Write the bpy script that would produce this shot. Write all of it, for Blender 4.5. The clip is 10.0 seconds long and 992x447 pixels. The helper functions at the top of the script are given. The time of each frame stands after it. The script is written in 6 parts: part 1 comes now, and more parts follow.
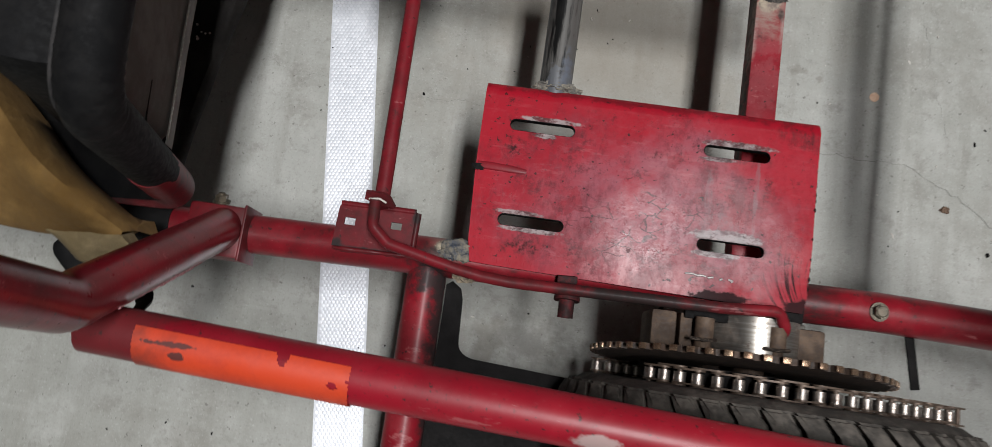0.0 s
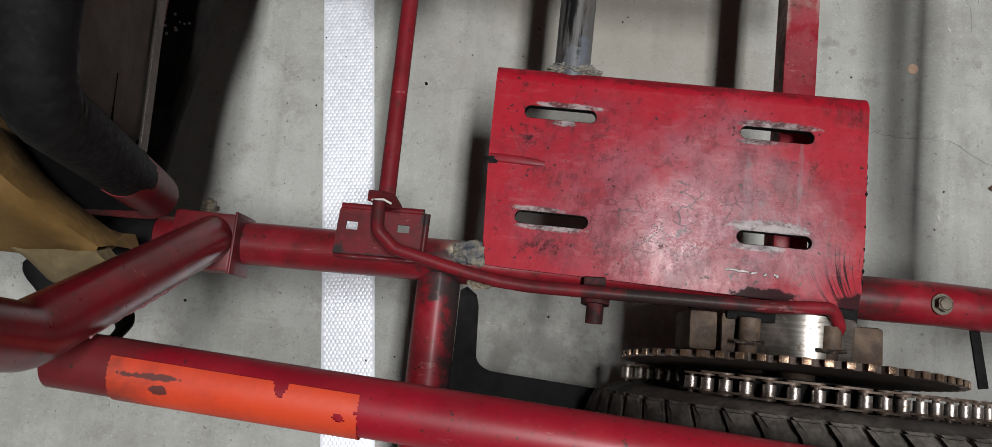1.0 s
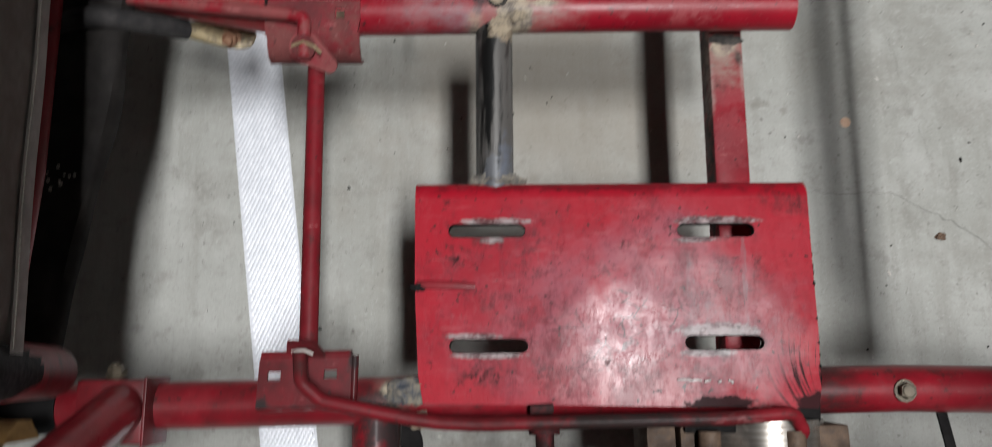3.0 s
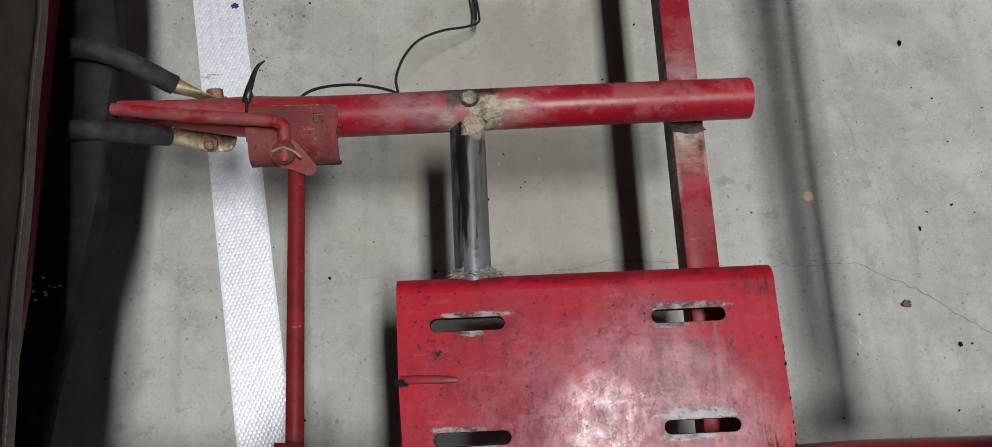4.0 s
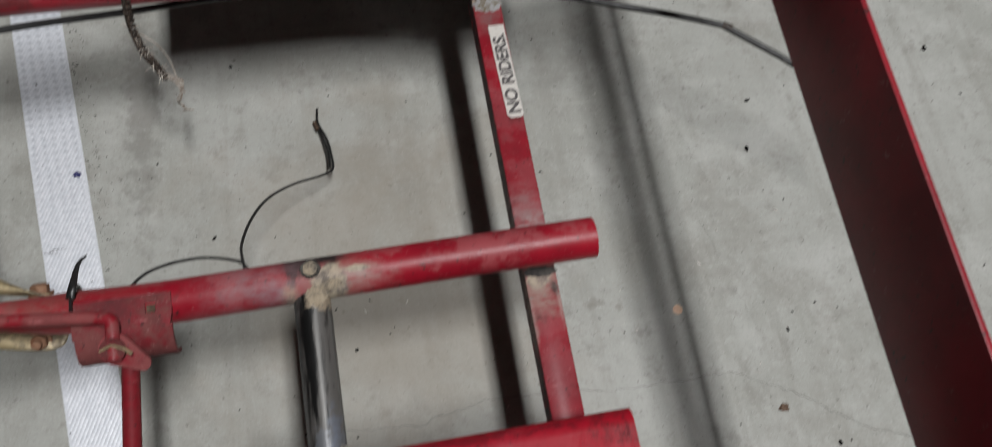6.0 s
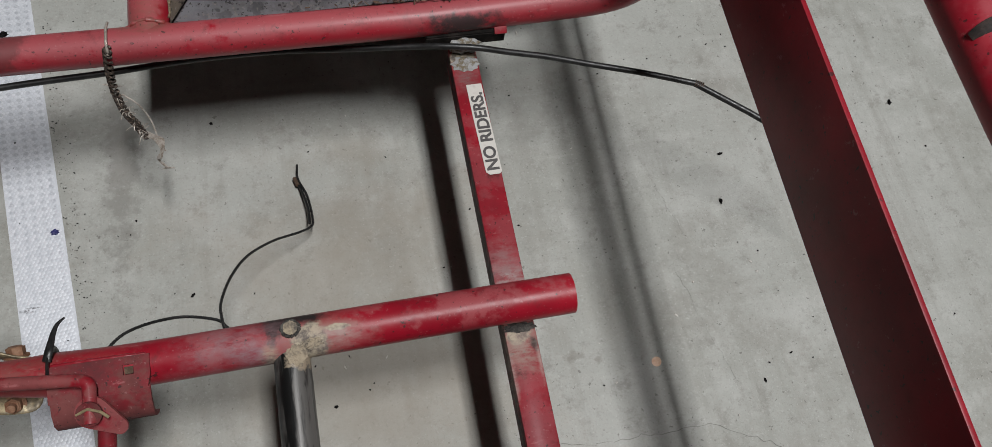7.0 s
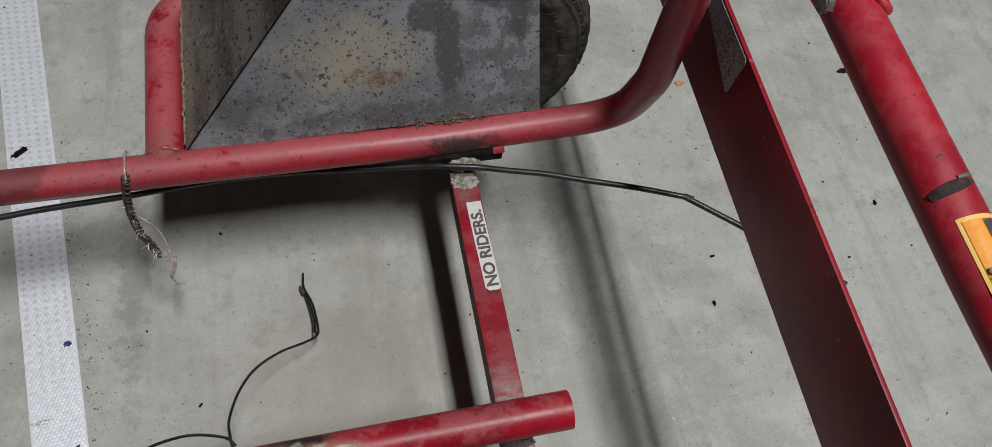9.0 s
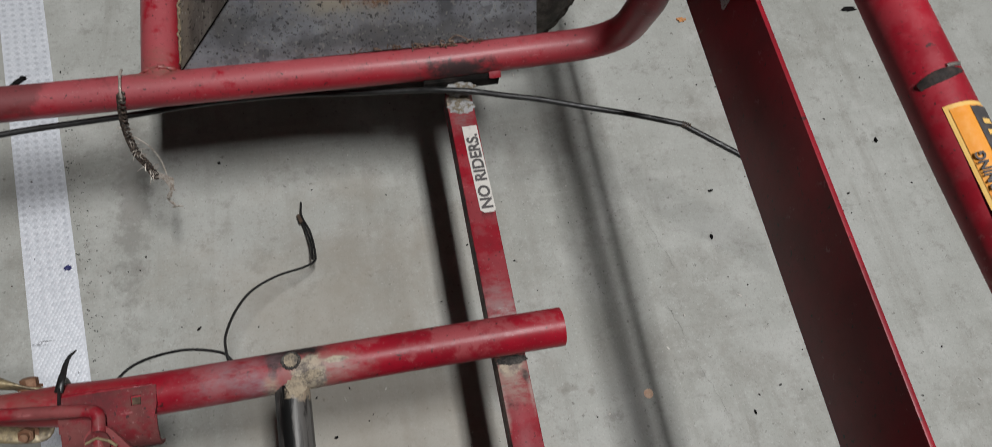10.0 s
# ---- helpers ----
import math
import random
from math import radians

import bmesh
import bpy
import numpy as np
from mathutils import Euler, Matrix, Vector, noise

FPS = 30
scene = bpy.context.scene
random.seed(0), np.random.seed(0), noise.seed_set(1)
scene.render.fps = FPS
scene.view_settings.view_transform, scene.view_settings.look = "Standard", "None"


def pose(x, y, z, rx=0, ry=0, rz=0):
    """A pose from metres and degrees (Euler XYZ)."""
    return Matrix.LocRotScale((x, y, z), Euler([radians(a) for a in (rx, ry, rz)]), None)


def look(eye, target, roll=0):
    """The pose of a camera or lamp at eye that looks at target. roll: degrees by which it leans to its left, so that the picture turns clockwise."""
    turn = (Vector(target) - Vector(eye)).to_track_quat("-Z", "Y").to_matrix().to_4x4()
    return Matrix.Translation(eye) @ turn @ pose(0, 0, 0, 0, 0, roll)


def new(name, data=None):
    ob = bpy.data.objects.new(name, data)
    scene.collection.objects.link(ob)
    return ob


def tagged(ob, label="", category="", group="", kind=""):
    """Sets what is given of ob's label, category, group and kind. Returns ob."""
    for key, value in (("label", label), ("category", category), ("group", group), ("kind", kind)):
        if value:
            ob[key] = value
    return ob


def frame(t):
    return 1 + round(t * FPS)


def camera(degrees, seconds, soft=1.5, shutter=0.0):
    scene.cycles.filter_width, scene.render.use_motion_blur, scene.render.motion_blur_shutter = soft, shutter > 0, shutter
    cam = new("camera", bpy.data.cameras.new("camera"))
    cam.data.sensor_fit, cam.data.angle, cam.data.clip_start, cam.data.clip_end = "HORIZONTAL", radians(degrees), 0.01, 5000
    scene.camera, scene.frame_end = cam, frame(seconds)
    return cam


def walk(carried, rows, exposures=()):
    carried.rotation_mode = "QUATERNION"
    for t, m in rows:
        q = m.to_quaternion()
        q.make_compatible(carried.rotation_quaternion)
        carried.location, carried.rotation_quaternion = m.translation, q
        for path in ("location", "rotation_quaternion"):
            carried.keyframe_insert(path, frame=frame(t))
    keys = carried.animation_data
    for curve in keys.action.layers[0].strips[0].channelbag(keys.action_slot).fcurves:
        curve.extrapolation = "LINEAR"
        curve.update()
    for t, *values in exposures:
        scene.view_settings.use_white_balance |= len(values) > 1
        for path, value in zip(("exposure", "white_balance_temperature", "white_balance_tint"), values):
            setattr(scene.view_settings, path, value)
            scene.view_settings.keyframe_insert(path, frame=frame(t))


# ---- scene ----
cam = camera(62.8, 10.0, soft=0.6, shutter=0.5)
PATH = [
    (0, (0.038, -0.017, 0.836), (-0.021, 0.296, -1.138), -2.4),
    (0.5, (0.028, -0.005, 0.789), (-0.037, 0.304, -1.186), -6.5),
    (1, (0.025, -0.005, 0.775), (-0.038, 0.292, -1.202), -5.8),
    (1.5, (0.019, -0.001, 0.765), (-0.028, 0.265, -1.216), -3.8),
    (2, (0.02, 0.005, 0.749), (-0.014, 0.234, -1.238), -2.8),
    (2.5, (0.03, 0.037, 0.747), (0.008, 0.277, -1.238), -1.5),
    (2.7, (0.034, 0.051, 0.742), (0.026, 0.321, -1.24), 0.9),
    (3, (0.042, 0.071, 0.748), (0.075, 0.435, -1.218), 5.0),
    (3.2, (0.043, 0.079, 0.754), (0.089, 0.508, -1.199), 4.4),
    (4.3, (0.042, 0.093, 0.774), (0.143, 0.608, -1.156), 8.7),
    (4.5, (0.045, 0.091, 0.775), (0.149, 0.62, -1.151), 8.8),
    (5, (0.054, 0.093, 0.769), (0.173, 0.623, -1.156), 9.7),
    (5.5, (0.078, 0.111, 0.77), (0.227, 0.66, -1.148), 9.4),
    (5.7, (0.093, 0.127, 0.775), (0.302, 0.729, -1.121), 11.3),
    (5.8, (0.1, 0.136, 0.777), (0.335, 0.752, -1.111), 12.2),
    (6, (0.107, 0.15, 0.781), (0.39, 0.808, -1.086), 14.3),
    (6.2, (0.106, 0.164, 0.793), (0.418, 0.854, -1.058), 15.2),
    (7.3, (0.107, 0.155, 0.79), (0.458, 0.907, -1.029), 15.4),
    (7.5, (0.107, 0.155, 0.789), (0.46, 0.906, -1.031), 15.5),
    (8, (0.105, 0.174, 0.816), (0.46, 0.949, -0.993), 14.7),
    (8.5, (0.108, 0.188, 0.837), (0.473, 1.034, -0.938), 13.4),
    (9, (0.109, 0.186, 0.838), (0.475, 1.075, -0.916), 12.6),
    (9.5, (0.11, 0.163, 0.83), (0.468, 1.041, -0.93), 12.6),
    (10, (0.115, 0.146, 0.821), (0.453, 0.971, -0.97), 12.9),
]
walk(cam, [(t, look(eye, target, roll)) for t, eye, target, roll in PATH], exposures=[(0, 0.08), (1.5, 0.03), (2.0, 0.08), (2.5, 0.12), (3.0, 0.15), (4.4, 0.0), (6.0, -0.07), (7.5, -0.03), (10.0, -0.05)])

# ---- light ----
world = bpy.data.worlds.new("garage_air")
scene.world = world
world.use_nodes = True
world.node_tree.nodes["Background"].inputs[0].default_value = (0.8, 0.9, 1.0, 1)
world.node_tree.nodes["Background"].inputs[1].default_value = 0.002


def tube_or_fill(x, y, z, watts, wide, long, colour):
    data = bpy.data.lights.new("tube_or_fill_light", "AREA")
    data.shape, data.size, data.size_y, data.energy, data.color = "RECTANGLE", wide, long, watts, colour
    ob = new("tube_or_fill_light", data)
    ob.matrix_world = pose(x, y, z)
    return ob


for tube_x in (0.69, 0.90):
    tube_or_fill(tube_x, -0.31, 4.6, 114, 0.18, 1.7, (0.985, 0.99, 1.0))
# weak unseen fill lamp from the right, added without a fixture behind it
tube_or_fill(3.3, 0.6, 4.6, 6, 0.30, 1.88, (0.985, 0.99, 1.0))

# ---- materials ----


class Nodes:
    """A short way to write node materials."""

    def __init__(self, name):
        self.mat = bpy.data.materials.new(name)
        self.mat.use_nodes = True
        self.tree = self.mat.node_tree
        self.bsdf = self.tree.nodes["Principled BSDF"]
        self.pos = self.tree.nodes.new("ShaderNodeNewGeometry").outputs["Position"]

    def link(self, a, b):
        self.tree.links.new(a, b)

    def put(self, socket, v):
        if isinstance(v, bpy.types.NodeSocket):
            self.link(v, socket)
        else:
            socket.default_value = v

    def noise(self, scale, detail=4, rough=0.55, at=None, stretch=None, seed=0.0):
        n = self.tree.nodes.new("ShaderNodeTexNoise")
        n.noise_dimensions = "3D"
        n.inputs["Scale"].default_value, n.inputs["Detail"].default_value, n.inputs["Roughness"].default_value = scale, detail, rough
        m = self.tree.nodes.new("ShaderNodeMapping")
        m.inputs["Location"].default_value = (seed, seed * 0.7, seed * 1.3)
        if stretch:
            m.inputs["Scale"].default_value = stretch
        self.link(at or self.pos, m.inputs["Vector"])
        self.link(m.outputs[0], n.inputs["Vector"])
        return n.outputs["Fac"]

    def voronoi(self, scale, feature="F1", stretch=None, out="Distance", warp=0.0):
        n = self.tree.nodes.new("ShaderNodeTexVoronoi")
        n.feature = feature
        n.inputs["Scale"].default_value = scale
        m = self.tree.nodes.new("ShaderNodeMapping")
        if stretch:
            m.inputs["Scale"].default_value = stretch
        at = self.pos
        if warp:
            d = self.tree.nodes.new("ShaderNodeTexNoise")
            d.inputs["Scale"].default_value, d.inputs["Detail"].default_value = 70, 4
            self.link(at, d.inputs["Vector"])
            k = self.tree.nodes.new("ShaderNodeVectorMath")
            k.operation = "MULTIPLY_ADD"
            self.link(d.outputs["Color"], k.inputs[0])
            k.inputs[1].default_value = (warp, warp, warp)
            self.link(at, k.inputs[2])
            at = k.outputs[0]
        self.link(at, m.inputs["Vector"])
        self.link(m.outputs[0], n.inputs["Vector"])
        return n.outputs[out]

    def ramp(self, v, lo, hi, a=0.0, b=1.0):
        n = self.tree.nodes.new("ShaderNodeMapRange")
        n.interpolation_type = "SMOOTHSTEP"
        for k, x in zip(("From Min", "From Max", "To Min", "To Max"), (lo, hi, a, b)):
            n.inputs[k].default_value = x
        self.put(n.inputs["Value"], v)
        return n.outputs["Result"]

    def math(self, op, a, b=0.0):
        n = self.tree.nodes.new("ShaderNodeMath")
        n.operation, n.use_clamp = op, False
        self.put(n.inputs[0], a)
        self.put(n.inputs[1], b)
        return n.outputs[0]

    def mix(self, f, a, b):
        n = self.tree.nodes.new("ShaderNodeMix")
        n.data_type = "RGBA"
        for socket, v in ((n.inputs[0], f), (n.inputs[6], a), (n.inputs[7], b)):
            self.put(socket, (*v, 1) if isinstance(v, tuple) else v)
        return n.outputs[2]

    def near(self, centre, size, ragged=0.5, scale=60.0, seed=0.0, core=0.75):
        """1 at a place, 0 away from it, with a ragged border; size is a radius or three of them."""
        m = self.tree.nodes.new("ShaderNodeVectorMath")
        m.operation = "SUBTRACT"
        self.link(self.pos, m.inputs[0])
        m.inputs[1].default_value = centre
        d = self.tree.nodes.new("ShaderNodeVectorMath")
        d.operation = "DIVIDE"
        self.link(m.outputs[0], d.inputs[0])
        d.inputs[1].default_value = size if isinstance(size, tuple) else (size, size, size)
        n = self.tree.nodes.new("ShaderNodeVectorMath")
        n.operation = "LENGTH"
        self.link(d.outputs[0], n.inputs[0])
        wob = self.math("MULTIPLY", self.math("SUBTRACT", self.noise(scale, 5, 0.65, seed=seed), 0.5), ragged * 2.4)
        return self.ramp(self.math("ADD", n.outputs["Value"], wob), 1.1, core)

    def fan(self, pivot, spokes, rings):
        """Noise drawn out into strokes that spread from a pivot on a level face."""
        m = self.tree.nodes.new("ShaderNodeVectorMath")
        m.operation = "SUBTRACT"
        self.link(self.pos, m.inputs[0])
        m.inputs[1].default_value = pivot
        x = self.tree.nodes.new("ShaderNodeSeparateXYZ")
        self.link(m.outputs[0], x.inputs[0])
        r = self.math("SQRT", self.math("ADD", self.math("MULTIPLY", x.outputs[0], x.outputs[0]), self.math("MULTIPLY", x.outputs[1], x.outputs[1])))
        a = self.math("ADD", self.math("ARCTAN2", x.outputs[1], x.outputs[0]), self.math("MULTIPLY", r, 9.0))
        v = self.tree.nodes.new("ShaderNodeCombineXYZ")
        self.link(self.math("MULTIPLY", a, spokes), v.inputs[0])
        self.link(self.math("MULTIPLY", r, rings), v.inputs[1])
        return self.noise(1.0, 4, 0.65, at=v.outputs[0])

    def most(self, *masks):
        out = masks[0]
        for m in masks[1:]:
            out = self.math("MAXIMUM", out, m)
        return out

    def random(self):
        return self.tree.nodes.new("ShaderNodeObjectInfo").outputs["Random"]

    def island(self):
        return self.tree.nodes.new("ShaderNodeNewGeometry").outputs["Random Per Island"]

    def done(self, colour, rough, metal=0.0, bump=None, height=0.0005, coat=0.0, spec=0.5):
        b = self.bsdf
        self.put(b.inputs["Base Color"], (*colour, 1) if isinstance(colour, tuple) else colour)
        self.put(b.inputs["Roughness"], rough)
        self.put(b.inputs["Metallic"], metal)
        b.inputs["Coat Weight"].default_value = coat
        b.inputs["Coat Roughness"].default_value = 0.25
        self.put(b.inputs["Specular IOR Level"], spec)
        if bump is not None:
            n = self.tree.nodes.new("ShaderNodeBump")
            n.inputs["Strength"].default_value = 1.0
            n.inputs["Distance"].default_value = height
            self.link(bump, n.inputs["Height"])
            self.link(n.outputs[0], b.inputs["Normal"])
        return self.mat


RED = (0.36, 0.007, 0.021)
RED_DEEP = (0.235, 0.005, 0.015)
RED_DUSTY = (0.38, 0.085, 0.092)


def red_paint(name, dust=0.3, grime=0.3, burns=(), soot_shade=(), bare=(), grease=(), grime_shade=0.0, cover=0.0, dustc=RED_DUSTY, gloss=0.38, spec=None, smoke=(), top_dust_sheen=False):
    """Old red enamel: faded and dusty in clouds, chipped, with grime; burns are scorched to ash round welds."""
    n = Nodes(name)
    big = n.noise(9, 4, 0.6)
    fine = n.noise(140, 5, 0.6, seed=3.0)
    c = n.mix(n.ramp(big, 0.35, 0.65), RED, RED_DEEP)
    dusty = n.math("MULTIPLY", n.ramp(n.noise(26, 6, 0.68, seed=7.0), 0.46 - cover, 0.57 - cover), dust)
    # dust weighted to upward faces; it also paints the tubes' pink top sheen
    if top_dust_sheen:
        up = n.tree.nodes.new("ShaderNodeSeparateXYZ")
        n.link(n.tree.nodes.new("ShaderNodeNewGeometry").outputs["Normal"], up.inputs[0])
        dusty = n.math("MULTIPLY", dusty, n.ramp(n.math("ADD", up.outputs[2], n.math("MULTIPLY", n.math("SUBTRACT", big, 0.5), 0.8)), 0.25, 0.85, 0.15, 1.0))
    c = n.mix(dusty, c, dustc)
    dirt = n.math("MULTIPLY", n.ramp(n.noise(55, 6, 0.7, seed=11.0), 0.55, 0.72), grime)
    c = n.mix(dirt, c, (0.045, 0.018, 0.016))
    # dark brown-red overall: grime, and on dim parts shade put into the colour
    if grime_shade:
        c = n.mix(n.ramp(n.noise(21, 5, 0.65, seed=51.0), 0.25, 0.75, grime_shade * 0.55, min(1.0, grime_shade * 1.4)), c, (0.055, 0.010, 0.011))
    chips = n.ramp(n.noise(210, 3, 0.5, seed=19.0), 0.67, 0.71)
    scuff = n.ramp(n.noise(75, 5, 0.7, stretch=(0.25, 1.0, 1.0), seed=27.0), 0.63, 0.68)
    c = n.mix(n.math("MULTIPLY", scuff, 0.35), c, (0.44, 0.17, 0.17))
    c = n.mix(n.math("MULTIPLY", chips, 0.8), c, (0.025, 0.016, 0.015))
    c = n.mix(n.ramp(n.noise(420, 2, 0.5, seed=57.0), 0.66, 0.72, 0, 0.22 * dust + 0.03), c, (0.46, 0.26, 0.26))
    c = n.mix(n.ramp(n.noise(330, 3, 0.6, seed=58.0), 0.63, 0.69, 0, 0.4), c, (0.06, 0.012, 0.012))
    rough = n.ramp(n.math("ADD", n.math("MULTIPLY", dusty, 0.6), n.math("MULTIPLY", fine, 0.3)), 0.0, 0.7, gloss, gloss + 0.25)
    for k, (place, size) in enumerate(burns):
        halo = n.near(place, tuple(s * 2.1 for s in size), 0.3, 45, k + 1.0, 0.15)
        c = n.mix(n.math("MULTIPLY", halo, 0.6), c, (0.30, 0.19, 0.16))
        core = n.near(place, size, 0.6, 80, k + 5.0)
        ash = n.mix(n.ramp(n.noise(120, 5, 0.7, seed=k + 2.0), 0.35, 0.6), (0.12, 0.10, 0.09), (0.42, 0.36, 0.27))
        c = n.mix(core, c, ash)
        rough = n.math("MAXIMUM", rough, n.math("MULTIPLY", core, 0.8))
    for k, (place, size) in enumerate(soot_shade):
        dark = n.math("MULTIPLY", n.near(place, size, 0.9, 110, k + 20.0, 0.3), 0.94)
        c = n.mix(dark, c, (0.022, 0.017, 0.017))
        rough = n.math("MAXIMUM", rough, n.math("MULTIPLY", dark, 0.68))
    for k, (place, size) in enumerate(grease):
        c = n.mix(n.math("MULTIPLY", n.near(place, size, 0.9, 30, k + 40.0), 0.55), c, (0.05, 0.022, 0.02))
    for k, (place, size, tint) in enumerate(smoke):
        fade = n.math("MULTIPLY", n.near(place, size, 0.5, 60, k + 70.0, 0.0), n.ramp(n.noise(130, 6, 0.75, stretch=(0.4, 1.0, 1.0), seed=k + 75.0), 0.36, 0.60, 0.15, 1.0))
        c = n.mix(n.math("MULTIPLY", fade, 0.8), c, tint)
        rough = n.math("MAXIMUM", rough, n.math("MULTIPLY", fade, 0.7))
    for k, (place, size) in enumerate(bare):
        m = n.math("MULTIPLY", n.near(place, size, 0.7, 60, k + 30.0), 0.75)
        c = n.mix(m, c, (0.44, 0.36, 0.34))
    return n.done(c, rough, 0.0, n.math("ADD", n.math("MULTIPLY", n.noise(45, 3, 0.5, seed=2.0), 0.25), n.math("MULTIPLY", fine, 0.25)), 0.0004, coat=0.12 * (1 - grime_shade), spec=0.5 - 0.3 * grime_shade if spec is None else spec)


def plain(name, colour, colour2, rough, metal=0.0, scale=60, bump=0.0003, lo=0.4, hi=0.65, coat=0.0, spec=0.5):
    n = Nodes(name)
    a = n.noise(scale, 6, 0.65)
    b = n.noise(scale * 6, 3, 0.6, seed=5.0)
    c = n.mix(n.ramp(n.math("ADD", n.math("MULTIPLY", a, 0.75), n.math("MULTIPLY", b, 0.25)), lo, hi), colour, colour2)
    r = n.ramp(b, 0.3, 0.7, max(0.05, rough - 0.1), min(1, rough + 0.1))
    return n.done(c, r, metal, n.math("ADD", n.math("MULTIPLY", a, 0.5), n.math("MULTIPLY", b, 0.5)), bump, coat, spec)


def concrete():
    n = Nodes("worn_concrete")
    cloud = n.noise(3.2, 6, 0.62)
    mott = n.noise(17, 6, 0.70, seed=4.0)
    trowel = n.noise(34, 5, 0.65, stretch=(1.0, 0.10, 1.0), seed=8.0)
    sweepy = n.noise(60, 5, 0.65, stretch=(0.08, 1.0, 1.0), seed=18.0)
    sand = n.noise(420, 3, 0.6, seed=2.0)
    c = n.mix(n.ramp(cloud, 0.3, 0.7), (0.31, 0.312, 0.283), (0.385, 0.388, 0.362))
    c = n.mix(n.ramp(mott, 0.44, 0.70, 0, 0.6), c, (0.455, 0.455, 0.43))
    c = n.mix(n.ramp(n.noise(7.5, 6, 0.72, seed=15.0), 0.50, 0.72, 0, 0.6), c, (0.225, 0.213, 0.185))
    c = n.mix(n.ramp(n.noise(30, 7, 0.78, seed=35.0), 0.53, 0.66, 0, 0.6), c, (0.235, 0.228, 0.205))
    c = n.mix(n.ramp(n.noise(85, 6, 0.75, seed=37.0), 0.54, 0.66, 0, 0.34), c, (0.22, 0.215, 0.195))
    c = n.mix(n.ramp(n.noise(70, 6, 0.75, seed=38.0), 0.55, 0.68, 0, 0.26), c, (0.47, 0.47, 0.445))
    c = n.mix(n.ramp(trowel, 0.48, 0.72, 0, 0.42), c, (0.24, 0.232, 0.205))
    c = n.mix(n.ramp(sweepy, 0.56, 0.72, 0, 0.25), c, (0.46, 0.455, 0.43))
    c = n.mix(n.ramp(sand, 0.54, 0.68, 0, 0.24), c, (0.17, 0.16, 0.145))
    c = n.mix(n.ramp(n.noise(330, 2, 0.5, seed=29.0), 0.62, 0.70, 0, 0.26), c, (0.56, 0.56, 0.54))
    c = n.mix(n.ramp(n.noise(150, 3, 0.6, seed=23.0), 0.66, 0.70, 0, 0.6), c, (0.11, 0.10, 0.09))
    # brown floor stain, darkened further for the soft shade of plate and tubes
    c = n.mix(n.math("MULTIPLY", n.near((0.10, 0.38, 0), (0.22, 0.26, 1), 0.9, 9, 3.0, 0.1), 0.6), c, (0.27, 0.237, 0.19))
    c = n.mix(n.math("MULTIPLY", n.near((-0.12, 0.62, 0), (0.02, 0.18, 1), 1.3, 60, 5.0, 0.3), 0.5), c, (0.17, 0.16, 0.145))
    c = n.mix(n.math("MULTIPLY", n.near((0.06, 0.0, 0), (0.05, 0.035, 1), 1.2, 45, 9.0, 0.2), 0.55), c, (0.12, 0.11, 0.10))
    for k, (x, y, sx, sy) in enumerate(((0.308, 0.327, 0.012, 0.007), (0.333, 0.319, 0.004, 0.006), (0.19, 0.02, 0.05, 0.035), (0.02, -0.01, 0.02, 0.03))):
        c = n.mix(n.math("MULTIPLY", n.near((x, y, 0), (sx, sy, 1), 1.4, 130 if k < 2 else 40, 60.0 + k, 0.3), 0.45), c, (0.15, 0.135, 0.11))
    pits = n.math("ADD", n.math("MULTIPLY", sand, 0.4), n.math("MULTIPLY", mott, 0.9))
    return n.done(c, n.ramp(mott, 0.3, 0.7, 0.55, 0.78), 0.0, pits, 0.0008, spec=0.35)


M_FLOOR = concrete()
M_WALL = plain("painted_wall", (0.070, 0.068, 0.066), (0.092, 0.090, 0.088), 0.8, scale=8)
M_RED = red_paint("red_enamel", 0.35, 0.8, grime_shade=0.32)
M_RED_CLEAN = red_paint("red_enamel_clean", 0.25, 0.3, gloss=0.45, dustc=(0.42, 0.07, 0.085))
# greasy red, darkened further for the shaded corner by the seat
M_RED_DARK = red_paint("red_enamel_greasy_shaded", 0.15, 0.9, grime_shade=0.88)
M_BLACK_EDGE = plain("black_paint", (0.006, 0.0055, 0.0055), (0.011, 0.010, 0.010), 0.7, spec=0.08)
M_RUBBER = plain("tyre_rubber", (0.036, 0.032, 0.028), (0.105, 0.092, 0.079), 0.8, scale=60, bump=0.0006, spec=0.3)
M_VINYL = plain("black_vinyl", (0.006, 0.006, 0.0065), (0.0125, 0.012, 0.012), 0.7, scale=40, bump=0.0003, spec=0.10)
M_SKIRT = plain("dusty_black_vinyl", (0.026, 0.023, 0.022), (0.050, 0.045, 0.042), 0.7, scale=35, bump=0.0005, spec=0.2)
M_CLOTH = plain("brown_black_cloth", (0.255, 0.240, 0.222), (0.355, 0.332, 0.308), 0.85, scale=30, bump=0.0006, spec=0.1)
M_HEM = plain("grey_hem", (0.34, 0.325, 0.305), (0.48, 0.46, 0.435), 0.75, scale=50)
M_THREAD = plain("pale_thread", (0.20, 0.18, 0.155), (0.27, 0.25, 0.22), 0.8)
M_FOAM = plain("yellowed_foam", (0.150, 0.080, 0.018), (0.225, 0.130, 0.038), 0.9, scale=22, bump=0.002)
M_FOAM_PALE = plain("pale_foam", (0.155, 0.115, 0.056), (0.24, 0.182, 0.098), 0.9, scale=28, bump=0.002)
M_SLEEVE = plain("dusty_foam_sleeve", (0.010, 0.0095, 0.010), (0.040, 0.036, 0.035), 0.85, scale=45, bump=0.001)
M_BRASS = plain("yellow_zinc", (0.33, 0.265, 0.15), (0.11, 0.088, 0.058), 0.5, 0.35, scale=70)
